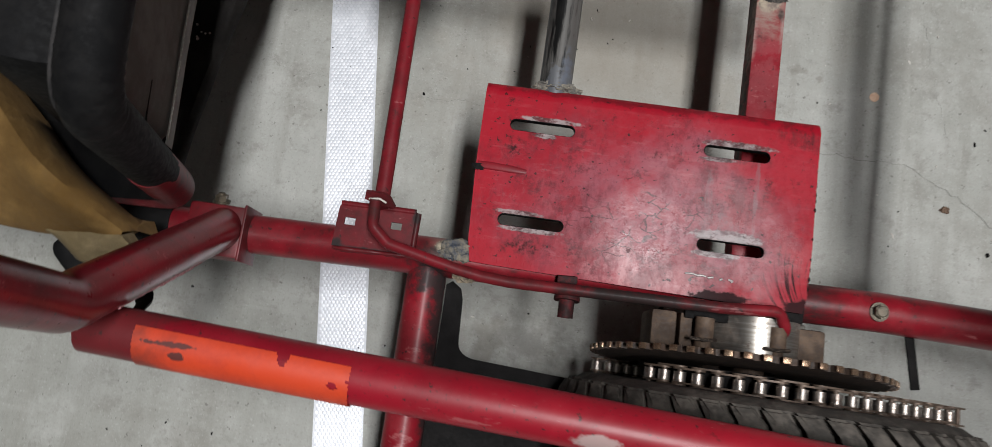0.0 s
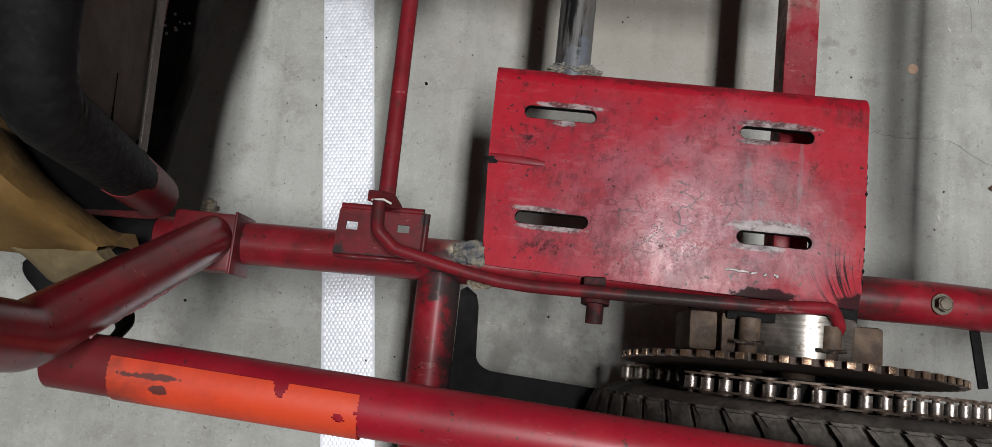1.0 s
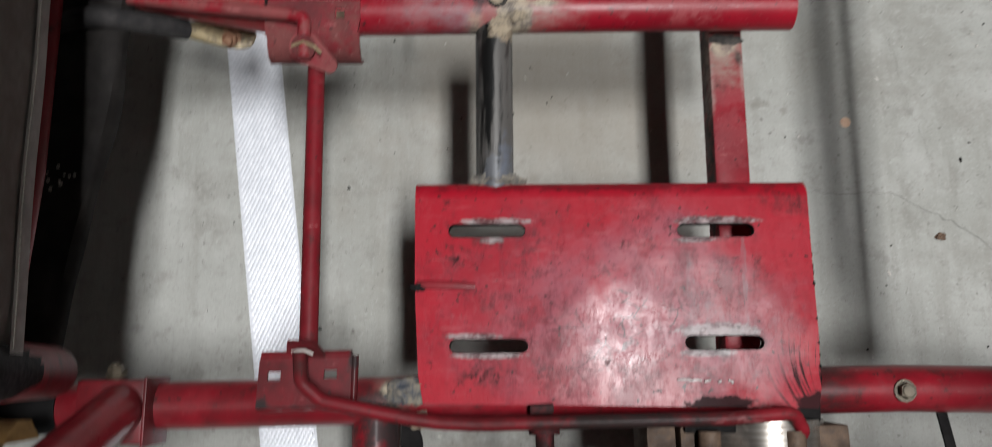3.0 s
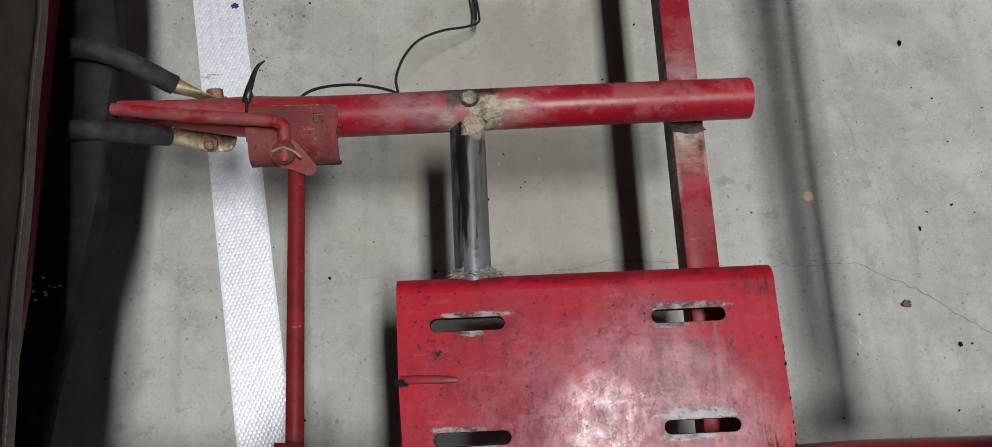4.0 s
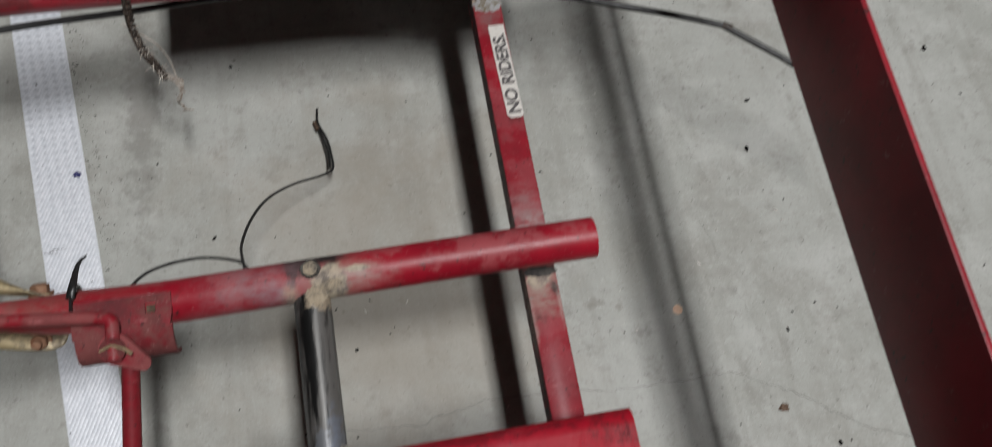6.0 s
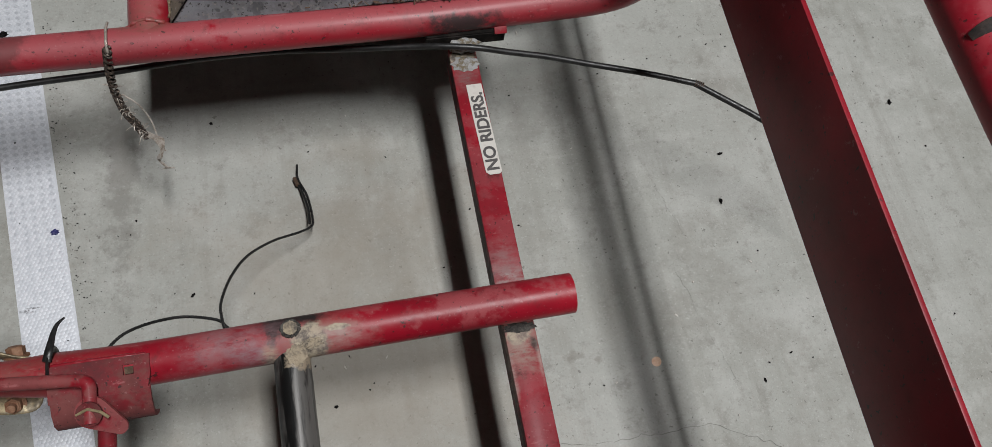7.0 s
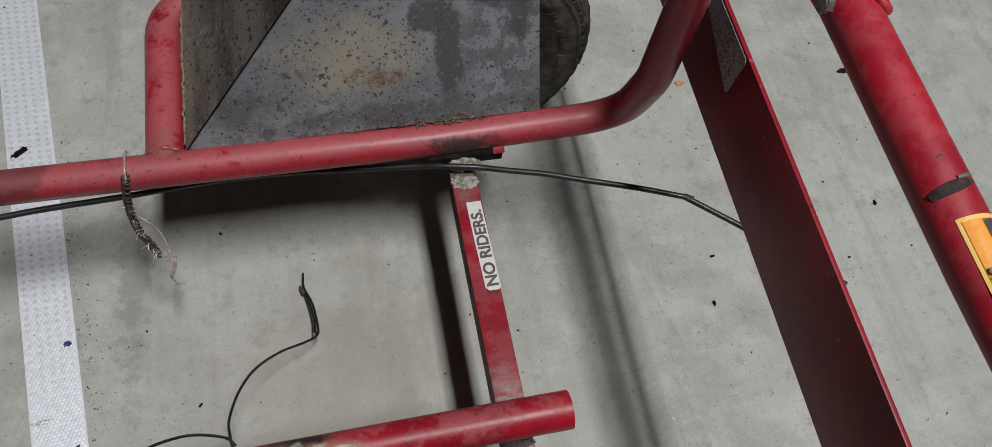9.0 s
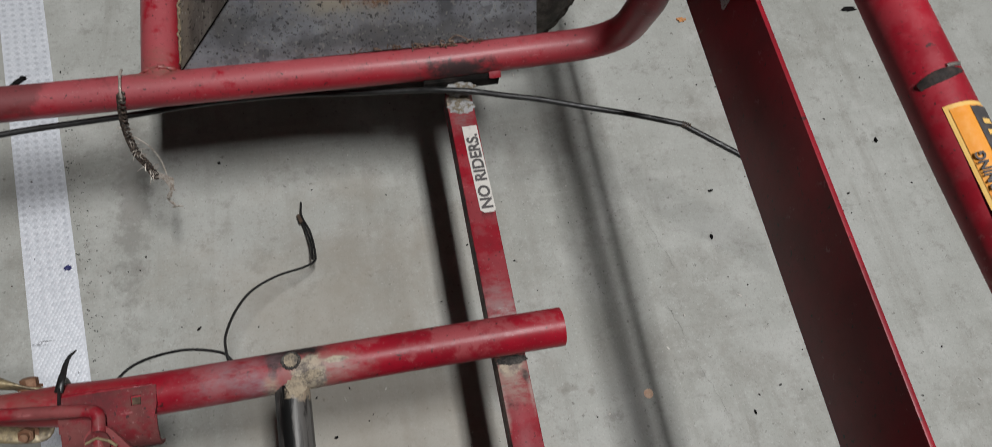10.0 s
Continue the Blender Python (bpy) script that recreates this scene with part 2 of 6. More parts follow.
M_RUST = plain("rusty_steel", (0.19, 0.085, 0.045), (0.32, 0.19, 0.12), 0.7, 0.35, scale=120, bump=0.0006)
M_STEEL = plain("bright_steel", (0.24, 0.22, 0.20), (0.12, 0.09, 0.07), 0.5, 0.55, scale=90)
M_BOLT = plain("zinc_bolt", (0.115, 0.095, 0.068), (0.055, 0.045, 0.033), 0.42, 0.5, scale=120)
M_CAST = plain("brown_cast_iron", (0.050, 0.031, 0.021), (0.130, 0.085, 0.056), 0.75, 0.1, scale=60, bump=0.0006)
M_CHAIN = plain("oiled_chain_steel", (0.13, 0.09, 0.066), (0.06, 0.043, 0.034), 0.55, 0.4, scale=160)
M_ROLLER = plain("polished_roller", (0.40, 0.36, 0.33), (0.20, 0.16, 0.135), 0.36, 0.9, scale=160)
M_SPROCKET = plain("rust_brown_sprocket", (0.022, 0.015, 0.012), (0.065, 0.038, 0.025), 0.65, 0.3, scale=120)
M_TOOTH = plain("worn_gold_tooth", (0.34, 0.235, 0.16), (0.15, 0.085, 0.052), 0.33, 0.8, scale=200)
M_CABLE = plain("black_conduit", (0.009, 0.009, 0.009), (0.022, 0.022, 0.022), 0.42, scale=80)
M_WIRE = plain("black_wire", (0.010, 0.010, 0.010), (0.02, 0.02, 0.02), 0.35)
M_STRAND = plain("steel_strand", (0.52, 0.48, 0.43), (0.24, 0.19, 0.15), 0.45, 0.4, scale=200)
M_SPRING = plain("rusty_spring", (0.022, 0.015, 0.011), (0.16, 0.122, 0.095), 0.6, 0.3, scale=420, lo=0.48, hi=0.62)
M_WELD = plain("ashen_weld", (0.36, 0.295, 0.21), (0.11, 0.095, 0.08), 0.8, 0.1, scale=110, bump=0.002)
M_WELD_DARK = plain("sooty_weld", (0.035, 0.032, 0.030), (0.12, 0.11, 0.095), 0.8, 0.1, scale=160, bump=0.002)
M_WELD_PALE = plain("pale_crusted_weld", (0.13, 0.125, 0.115), (0.31, 0.275, 0.22), 0.85, 0.05, scale=170, bump=0.0025)
M_WELD_BLUE = plain("blue_grey_weld", (0.045, 0.055, 0.075), (0.23, 0.20, 0.15), 0.7, 0.2, scale=90, bump=0.002)
M_WELD_GREY = plain("grey_crusted_weld", (0.36, 0.36, 0.36), (0.17, 0.135, 0.085), 0.8, 0.1, scale=190, bump=0.002, lo=0.45, hi=0.6)


def orange_tape():
    n = Nodes("orange_tape")
    c = n.mix(n.ramp(n.noise(30, 5, 0.7), 0.4, 0.65), (0.60, 0.056, 0.017), (0.50, 0.043, 0.015))
    c = n.mix(n.ramp(n.noise(120, 5, 0.7, seed=4.0), 0.60, 0.68, 0, 0.5), c, (0.50, 0.045, 0.02))
    # ink smudges, plus a dimmed left end and shade painted along the lower flank
    ink_shade = n.most(n.near((-0.158, -0.0395, 0.355), (0.018, 0.0016, 0.03), 1.3, 150, 3.0), n.near((-0.150, -0.046, 0.35), (0.005, 0.0022, 0.03), 1.4, 150, 4.0),
                 n.math("MULTIPLY", n.near((-0.172, -0.05, 0.34), (0.02, 0.03, 0.03), 0.8, 40, 6.0, 0.1), 0.85), n.math("MULTIPLY", n.near((-0.12, -0.058, 0.335), (0.08, 0.006, 0.012), 0.8, 60, 7.0, 0.2), 0.6))
    c = n.mix(ink_shade, c, (0.10, 0.022, 0.018))
    return n.done(c, n.ramp(n.noise(60, 3, 0.5), 0.3, 0.7, 0.45, 0.6), 0.0, n.noise(90, 4, 0.6), 0.0002)


M_ORANGE = orange_tape()
M_STICKER = plain("worn_white_sticker", (0.56, 0.53, 0.49), (0.40, 0.36, 0.33), 0.5, scale=140, lo=0.5, hi=0.75)
M_INK = plain("black_ink", (0.05, 0.045, 0.045), (0.09, 0.08, 0.08), 0.6, scale=200)
M_LABEL = plain("yellow_orange_label", (0.80, 0.30, 0.035), (0.82, 0.36, 0.06), 0.4)
M_LABEL_EDGE = plain("yellow_label_edge", (0.82, 0.52, 0.16), (0.78, 0.46, 0.12), 0.45)
M_COPPER = plain("copper_disc", (0.72, 0.46, 0.31), (0.80, 0.58, 0.42), 0.5, 0.0, scale=300)
M_LEAF = plain("dry_leaf", (0.085, 0.05, 0.033), (0.22, 0.145, 0.10), 0.85, scale=200)
M_LEAF_ORANGE = plain("orange_leaf", (0.52, 0.24, 0.09), (0.42, 0.17, 0.06), 0.85, scale=200)
M_BLUE = plain("blue_scrap", (0.02, 0.022, 0.10), (0.03, 0.03, 0.13), 0.5)
M_CRACK = plain("crack_dirt", (0.17, 0.165, 0.15), (0.24, 0.235, 0.22), 0.9)
M_PRIMER = plain("bare_scratches", (0.40, 0.37, 0.36), (0.30, 0.26, 0.26), 0.55, 0.3, scale=130)


SLOTS = [(0.045, 0.1685), (0.203, 0.168), (0.046, 0.0895), (0.205, 0.091)]
SCRAPES = [((0.050, 0.1750, 0.194), (0.026, 0.0026, 0.5)), ((0.048, 0.1617, 0.194), (0.010, 0.0022, 0.5)), ((0.204, 0.1748, 0.194), (0.030, 0.0034, 0.5)), ((0.188, 0.1615, 0.194), (0.014, 0.0020, 0.5)),
           ((0.046, 0.0832, 0.194), (0.024, 0.0026, 0.5)), ((0.035, 0.0960, 0.194), (0.020, 0.0024, 0.5)), ((0.202, 0.0990, 0.194), (0.030, 0.0060, 0.5)), ((0.192, 0.0845, 0.194), (0.020, 0.0028, 0.5))]


def plate_paint():
    """The engine plate: scrubbed red with pale scuffs, painted sheen, grease, bare rings at the slots and scraped
    stripes.
    """
    n = Nodes("scrubbed_red_plate")
    big = n.noise(11, 5, 0.62)
    mid = n.noise(38, 6, 0.68, seed=6.0)
    fine = n.noise(190, 5, 0.6, seed=3.0)
    c = n.mix(n.ramp(big, 0.3, 0.7), (0.35, 0.007, 0.020), (0.245, 0.006, 0.016))
    # pale scrubbed middle; part of the gloss sheen is put into this colour
    scrub_sheen = n.math("MULTIPLY", n.near((0.150, 0.108, 0.194), (0.150, 0.100, 0.5), 0.6, 14, 2.0, 0.35), n.ramp(mid, 0.28, 0.66, 0.32, 0.85))
    c = n.mix(scrub_sheen, c, (0.285, 0.088, 0.112))
    low = n.math("MULTIPLY", n.near((0.135, 0.062, 0.194), (0.060, 0.020, 0.5), 0.8, 24, 12.0, 0.3), n.ramp(n.noise(95, 6, 0.75, stretch=(1.0, 0.5, 1.0), seed=44.0), 0.36, 0.60, 0.1, 0.85))
    c = n.mix(low, c, (0.50, 0.24, 0.25))
    swirl = n.ramp(n.noise(90, 6, 0.72, stretch=(1.0, 0.45, 1.0), seed=31.0), 0.56, 0.68, 0, 0.26)
    c = n.mix(swirl, c, (0.38, 0.09, 0.105))
    hair = n.ramp(n.noise(160, 4, 0.6, stretch=(0.16, 1.0, 1.0), seed=33.0), 0.60, 0.66, 0, 0.22)
    c = n.mix(hair, c, (0.42, 0.13, 0.14))
    rub = n.ramp(n.noise(33, 3, 0.5, seed=41.0), 0.585, 0.60, 0, 0.45)
    c = n.mix(rub, c, (0.25, 0.008, 0.018))
    brush = n.ramp(n.noise(130, 7, 0.78, stretch=(0.8, 0.4, 1.0), seed=13.0), 0.50, 0.62, 0, 0.35)
    c = n.mix(brush, c, (0.13, 0.022, 0.032))
    wipe = n.ramp(n.noise(150, 7, 0.78, stretch=(0.35, 1.0, 1.0), seed=14.0), 0.54, 0.66, 0, 0.16)
    c = n.mix(wipe, c, (0.36, 0.17, 0.19))
    cracks = n.math("MULTIPLY", n.ramp(n.voronoi(62, "DISTANCE_TO_EDGE", (1.0, 1.7, 1.0), warp=0.010), 0.050, 0.018), n.near((0.132, 0.098, 0.194), (0.066, 0.036, 0.5), 0.9, 26, 22.0, 0.4))
    c = n.mix(n.math("MULTIPLY", cracks, n.ramp(n.noise(40, 4, 0.6, seed=81.0), 0.47, 0.57, 0, 0.9)), c, (0.045, 0.006, 0.010))
    smear = n.math("MULTIPLY", n.ramp(n.noise(24, 6, 0.75, stretch=(1.0, 0.6, 1.0), seed=83.0), 0.48, 0.64), 0.62)
    c = n.mix(smear, c, (0.11, 0.011, 0.018))
    smut = n.math("MULTIPLY", n.ramp(n.noise(46, 8, 0.8, seed=95.0), 0.52, 0.64), 0.6)
    c = n.mix(smut, c, (0.06, 0.012, 0.016))
    rim = n.ramp(n.near((0.130, 0.106, 0.19), (0.140, 0.082, 0.5), 0.5, 22, 63.0, 0.7), 0.0, 1.0, 0.65, 0.0)
    c = n.mix(rim, c, (0.36, 0.008, 0.020))
    streaky = n.ramp(n.noise(150, 6, 0.75, stretch=(1.0, 0.35, 1.0), seed=87.0), 0.40, 0.60, 0.25, 1.0)
    speck = n.ramp(n.noise(170, 6, 0.75, seed=88.0), 0.42, 0.60)
    hairs = n.ramp(n.fan((0.285, 0.030, 0.0), 26.0, 14.0), 0.52, 0.60)
    fan = n.math("MULTIPLY", n.near((0.258, 0.066, 0.2), (0.032, 0.034, 0.5), 0.6, 60, 4.0, 0.25), hairs)
    grease = n.most(
        fan,
        n.math("MULTIPLY", n.near((0.266, 0.049, 0.2), (0.016, 0.010, 0.5), 0.6, 90, 24.0), 0.95),
        n.math("MULTIPLY", n.near((0.20, 0.050, 0.2), (0.024, 0.0065, 0.5), 0.7, 120, 5.0), 0.97),
        n.math("MULTIPLY", n.near((0.205, 0.125, 0.2), (0.030, 0.032, 0.5), 1.1, 60, 6.0, 0.1), n.math("MULTIPLY", streaky, 0.45)),
        n.math("MULTIPLY", n.near((0.255, 0.190, 0.2), (0.03, 0.018, 0.5), 1.2, 70, 7.0, 0.1), n.math("MULTIPLY", streaky, 0.65)),
        n.math("MULTIPLY", n.near((0.024, 0.150, 0.2), (0.012, 0.010, 0.5), 1.0, 120, 9.0, 0.2), n.math("MULTIPLY", speck, 0.9)),
        n.math("MULTIPLY", n.near((0.042, 0.068, 0.2), (0.026, 0.010, 0.5), 1.0, 120, 10.0, 0.2), n.math("MULTIPLY", speck, 0.85)),
        n.math("MULTIPLY", n.near((0.13, 0.199, 0.19), (0.14, 0.004, 0.5), 1.4, 90, 14.0, 0.3), 0.45),
        n.math("MULTIPLY", n.most(*[n.near((x, y, 0.194), (0.031, 0.0105, 0.5), 0.9, 80, 90.0 + x * 10, 0.45) for x, y in SLOTS]), n.math("MULTIPLY", streaky, 0.6)),
        n.math("MULTIPLY", n.ramp(n.noise(75, 8, 0.82, seed=17.0), 0.57, 0.69), 0.75),
    )
    c = n.mix(grease, c, (0.022, 0.011, 0.012))
    metal = n.mix(n.ramp(n.noise(150, 7, 0.75, stretch=(0.5, 1.0, 1.0), seed=71.0), 0.42, 0.60), (0.045, 0.040, 0.040), (0.36, 0.35, 0.345))
    rings = n.most(*[n.near(p, s, 0.50, 210, k + 50.0) for k, (p, s) in enumerate(SCRAPES)])
    c = n.mix(n.math("MULTIPLY", rings, 0.72), c, metal)
    stripe = n.math("MULTIPLY", n.most(n.near((0.184, 0.130, 0.194), (0.0035, 0.022, 0.5), 0.6, 80, 60.0), n.near((0.221, 0.135, 0.194), (0.002, 0.032, 0.5), 0.6, 80, 61.0),
                                       n.near((0.195, 0.108, 0.194), (0.016, 0.010, 0.5), 0.9, 70, 62.0)), n.math("MULTIPLY", streaky, 0.4))
    c = n.mix(stripe, c, (0.20, 0.15, 0.16))
    chips = n.ramp(n.noise(230, 3, 0.5, seed=19.0), 0.67, 0.71)
    c = n.mix(n.math("MULTIPLY", chips, 0.85), c, (0.02, 0.013, 0.013))
    worn = n.near((0.168, 0.098, 0.194), (0.12, 0.085, 0.5), 0.7, 16, 91.0, 0.15)
    polished = n.math("MULTIPLY", n.near((0.134, 0.102, 0.194), (0.040, 0.044, 0.5), 0.7, 18, 21.0, 0.2), n.ramp(n.noise(48, 6, 0.7, seed=73.0), 0.36, 0.60))
    rough = n.math("SUBTRACT", n.ramp(n.math("ADD", n.math("MULTIPLY", mid, 0.6), n.math("MULTIPLY", swirl, 0.3)), 0.15, 0.6, 0.42, 0.58), n.math("MULTIPLY", polished, 0.20))
    rough = n.math("MAXIMUM", rough, n.math("MULTIPLY", grease, 0.85))
    relief = n.math("ADD", n.math("MULTIPLY", n.noise(95, 5, 0.65, seed=61.0), 0.26), n.math("MULTIPLY", fine, 0.20))
    return n.done(c, rough, 0.0, n.math("SUBTRACT", relief, n.math("MULTIPLY", brush, 0.2)), 0.0007, coat=0.0, spec=n.ramp(worn, 0.0, 1.0, 0.11, 0.54))


M_PLATE = plate_paint()


def fender_plastic():
    n = Nodes("stained_black_plastic")
    c = n.mix(n.ramp(n.noise(14, 5, 0.65), 0.35, 0.65), (0.245, 0.252, 0.275), (0.365, 0.375, 0.40))
    c = n.mix(n.ramp(n.noise(40, 6, 0.7, seed=21.0), 0.45, 0.7, 0, 0.5), c, (0.25, 0.232, 0.205))
    c = n.mix(n.math("MULTIPLY", n.near((0.13, 0.65, 0.26), (0.075, 0.09, 0.045), 0.8, 25, 3.0, 0.2), 0.75), c, (0.50, 0.44, 0.33))
    c = n.mix(n.math("MULTIPLY", n.near((0.155, 0.65, 0.243), (0.034, 0.05, 0.011), 1.2, 50, 4.0, 0.2), n.ramp(n.noise(130, 6, 0.75, seed=46.0), 0.40, 0.62)), c, (0.27, 0.15, 0.09))
    edge = n.most(n.near((0.03, 0.64, 0.225), (0.045, 0.06, 0.022), 0.9, 40, 6.0, 0.3), n.near((0.20, 0.63, 0.21), (0.20, 0.03, 0.016), 0.9, 50, 7.0, 0.3))
    c = n.mix(n.math("MULTIPLY", edge, 0.55), c, (0.09, 0.085, 0.08))
    for scale, lo, seed in ((110, 0.665, 9.0), (210, 0.645, 10.0), (380, 0.64, 16.0)):
        c = n.mix(n.math("MULTIPLY", n.ramp(n.noise(scale, 3, 0.5, seed=seed), lo, lo + 0.03), 0.8), c, (0.05, 0.048, 0.046))
    for scale, big, keep in ((150, 0.30, 0.60), (260, 0.30, 0.58)):
        drop = n.ramp(n.math("ADD", n.voronoi(scale), n.math("MULTIPLY", n.noise(220, 3, 0.5, seed=scale), 0.12)), big + 0.06, big)
        c = n.mix(n.math("MULTIPLY", drop, n.math("MULTIPLY", n.ramp(n.noise(scale * 0.6, 2, 0.5, seed=31.0), keep - 0.06, keep - 0.04), 0.65)), c, (0.10, 0.10, 0.102))
    blots = n.math("MULTIPLY", n.ramp(n.noise(62, 4, 0.55, seed=33.0), 0.47, 0.50), n.near((0.272, 0.66, 0.27), (0.050, 0.08, 0.06), 0.6, 40, 33.0, 0.6))
    c = n.mix(n.math("MULTIPLY", blots, 0.6), c, (0.13, 0.13, 0.135))
    lowspots = n.math("MULTIPLY", n.ramp(n.noise(48, 3, 0.5, seed=43.0), 0.56, 0.60), n.near((0.06, 0.64, 0.22), (0.07, 0.06, 0.05), 0.6, 30, 44.0, 0.4))
    c = n.mix(n.math("MULTIPLY", lowspots, 0.6), c, (0.11, 0.11, 0.115))
    run = n.most(n.near((0.222, 0.68, 0.255), (0.013, 0.09, 0.050), 0.6, 42, 12.0), n.near((0.205, 0.69, 0.288), (0.022, 0.06, 0.016), 0.8, 50, 14.0), n.near((0.255, 0.69, 0.312), (0.040, 0.06, 0.020), 0.9, 42, 13.0), n.near((0.288, 0.69, 0.285), (0.012, 0.05, 0.025), 0.9, 50, 15.0))
    c = n.mix(n.math("MULTIPLY", run, 0.85), c, (0.115, 0.115, 0.122))
    c = n.mix(n.ramp(n.noise(260, 3, 0.5, seed=5.0), 0.60, 0.68, 0, 0.5), c, (0.42, 0.40, 0.36))
    return n.done(c, n.ramp(run, 0, 1, 0.66, 0.5), 0.0, n.noise(160, 4, 0.6), 0.0005, spec=0.35)


M_FENDER = fender_plastic()


def gusset_plastic():
    """Brown dust on black plastic, streaked along the fold, tan beside the tube, with dark flecks."""
    n = Nodes("dusty_brown_plastic")
    streak = n.noise(26, 6, 0.7, stretch=(1.0, 0.25, 1.0), seed=2.0)
    c = n.mix(n.ramp(streak, 0.35, 0.65), (0.165, 0.140, 0.122), (0.32, 0.282, 0.25))
    c = n.mix(n.math("MULTIPLY", n.near((-0.016, 0.72, 0.21), (0.011, 0.16, 0.05), 0.5, 40, 3.0, 0.3), 0.7), c, (0.36, 0.30, 0.235))
    for scale, lo, seed in ((110, 0.63, 4.0), (260, 0.61, 5.0)):
        c = n.mix(n.ramp(n.noise(scale, 3, 0.5, seed=seed), lo, lo + 0.04, 0, 0.75), c, (0.045, 0.04, 0.036))
    c = n.mix(n.ramp(n.noise(300, 3, 0.5, stretch=(1.0, 0.4, 1.0), seed=8.0), 0.62, 0.68, 0, 0.5), c, (0.52, 0.49, 0.44))
    return n.done(c, 0.85, 0.0, n.noise(120, 5, 0.65), 0.0006, spec=0.2)



def tape_cells():
    n = Nodes("reflective_cells")
    v = n.island()
    c = n.mix(n.ramp(v, 0.0, 1.0), (0.77, 0.795, 0.845), (0.85, 0.87, 0.915))
    c = n.mix(n.ramp(n.noise(40, 5, 0.7), 0.66, 0.74, 0, 0.5), c, (0.42, 0.42, 0.42))
    scrape = n.math("MULTIPLY", n.near((-0.205, 0.458, 0.001), (0.013, 0.006, 0.5), 0.7, 70, 3.0, 0.3), n.ramp(n.noise(240, 4, 0.6, stretch=(0.25, 1.0, 1.0), seed=6.0), 0.54, 0.58))
    c = n.mix(n.math("MULTIPLY", scrape, 0.8), c, (0.06, 0.06, 0.065))
    at = n.tree.nodes.new("ShaderNodeSeparateXYZ")
    n.link(n.pos, at.inputs[0])
    across = n.math("ADD", at.outputs[0], n.math("MULTIPLY", at.outputs[1], 0.133))
    # pressed dents are not modelled; their grey shading is put in the colour
    dent_shade = n.math("ADD", n.math("COSINE", n.math("MULTIPLY", n.math("ADD", across, 0.1288), 640.0)), n.math("COSINE", n.math("MULTIPLY", at.outputs[1], 760.0)))
    c = n.mix(n.math("MULTIPLY", n.ramp(dent_shade, 0.3, 1.5), n.ramp(at.outputs[1], 0.42, 0.62, 0.0, 0.55)), c, (0.44, 0.46, 0.50))
    return n.done(c, n.ramp(v, 0, 1, 0.40, 0.46), 0.38, spec=0.8)


M_CELL = tape_cells()
M_TAPE = plain("tape_film", (0.66, 0.68, 0.72), (0.74, 0.76, 0.80), 0.45, 0.2, scale=60)


def bare_tube():
    n = Nodes("scorched_bare_steel")
    streak = n.noise(70, 5, 0.65, stretch=(1.0, 0.10, 1.0), seed=2.0)
    c = n.mix(n.ramp(streak, 0.45, 0.56), (0.006, 0.006, 0.006), (0.105, 0.100, 0.094))
    c = n.mix(n.ramp(n.noise(120, 6, 0.7, stretch=(1.0, 0.25, 1.0), seed=6.0), 0.55, 0.66, 0, 0.7), c, (0.012, 0.011, 0.011))
    c = n.mix(n.math("MULTIPLY", n.near((0.036, 0.29, 0.18), (0.008, 0.07, 0.03), 0.8, 40, 9.0, 0.2), 0.9), c, (0.010, 0.010, 0.010))
    c = n.mix(n.math("MULTIPLY", n.near((0.054, 0.209, 0.185), (0.014, 0.014, 0.03), 1.4, 120, 2.0), 0.6), c, (0.13, 0.14, 0.16))
    c = n.mix(n.math("MULTIPLY", n.near((0.0585, 0.222, 0.188), (0.006, 0.018, 0.03), 1.2, 110, 12.0, 0.1), 0.6), c, (0.15, 0.175, 0.23))
    c = n.mix(n.math("MULTIPLY", n.near((0.057, 0.323, 0.19), (0.010, 0.014, 0.03), 0.9, 110, 3.0), 0.85), c, (0.34, 0.275, 0.20))
    return n.done(c, 0.38, 0.15, streak, 0.0006, spec=0.45)


M_BARE = bare_tube()
M_RED_B = red_paint("red_enamel_scorched", 0.72, 0.35, top_dust_sheen=True, grime_shade=0.12, dustc=(0.34, 0.075, 0.082), burns=[((0.066, 0.329, 0.19), (0.015, 0.014, 0.03)), ((0.086, 0.335, 0.195), (0.011, 0.003, 0.02))],
                    spec=0.28, soot_shade=[((0.052, 0.3480, 0.195), (0.026, 0.0090, 0.02)), ((0.043, 0.342, 0.198), (0.010, 0.010, 0.02)), ((0.039, 0.340, 0.19), (0.008, 0.016, 0.02)), ((0.066, 0.346, 0.195), (0.016, 0.006, 0.02)), ((0.040, 0.319, 0.18), (0.014, 0.007, 0.02))], cover=-0.01,
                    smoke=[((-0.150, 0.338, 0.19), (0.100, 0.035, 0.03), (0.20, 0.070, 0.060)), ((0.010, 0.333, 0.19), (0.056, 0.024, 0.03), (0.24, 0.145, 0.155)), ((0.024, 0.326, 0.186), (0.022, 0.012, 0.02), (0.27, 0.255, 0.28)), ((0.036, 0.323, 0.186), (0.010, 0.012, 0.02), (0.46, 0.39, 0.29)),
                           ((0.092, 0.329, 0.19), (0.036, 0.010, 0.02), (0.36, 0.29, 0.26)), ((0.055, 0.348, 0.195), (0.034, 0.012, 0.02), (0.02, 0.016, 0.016))])
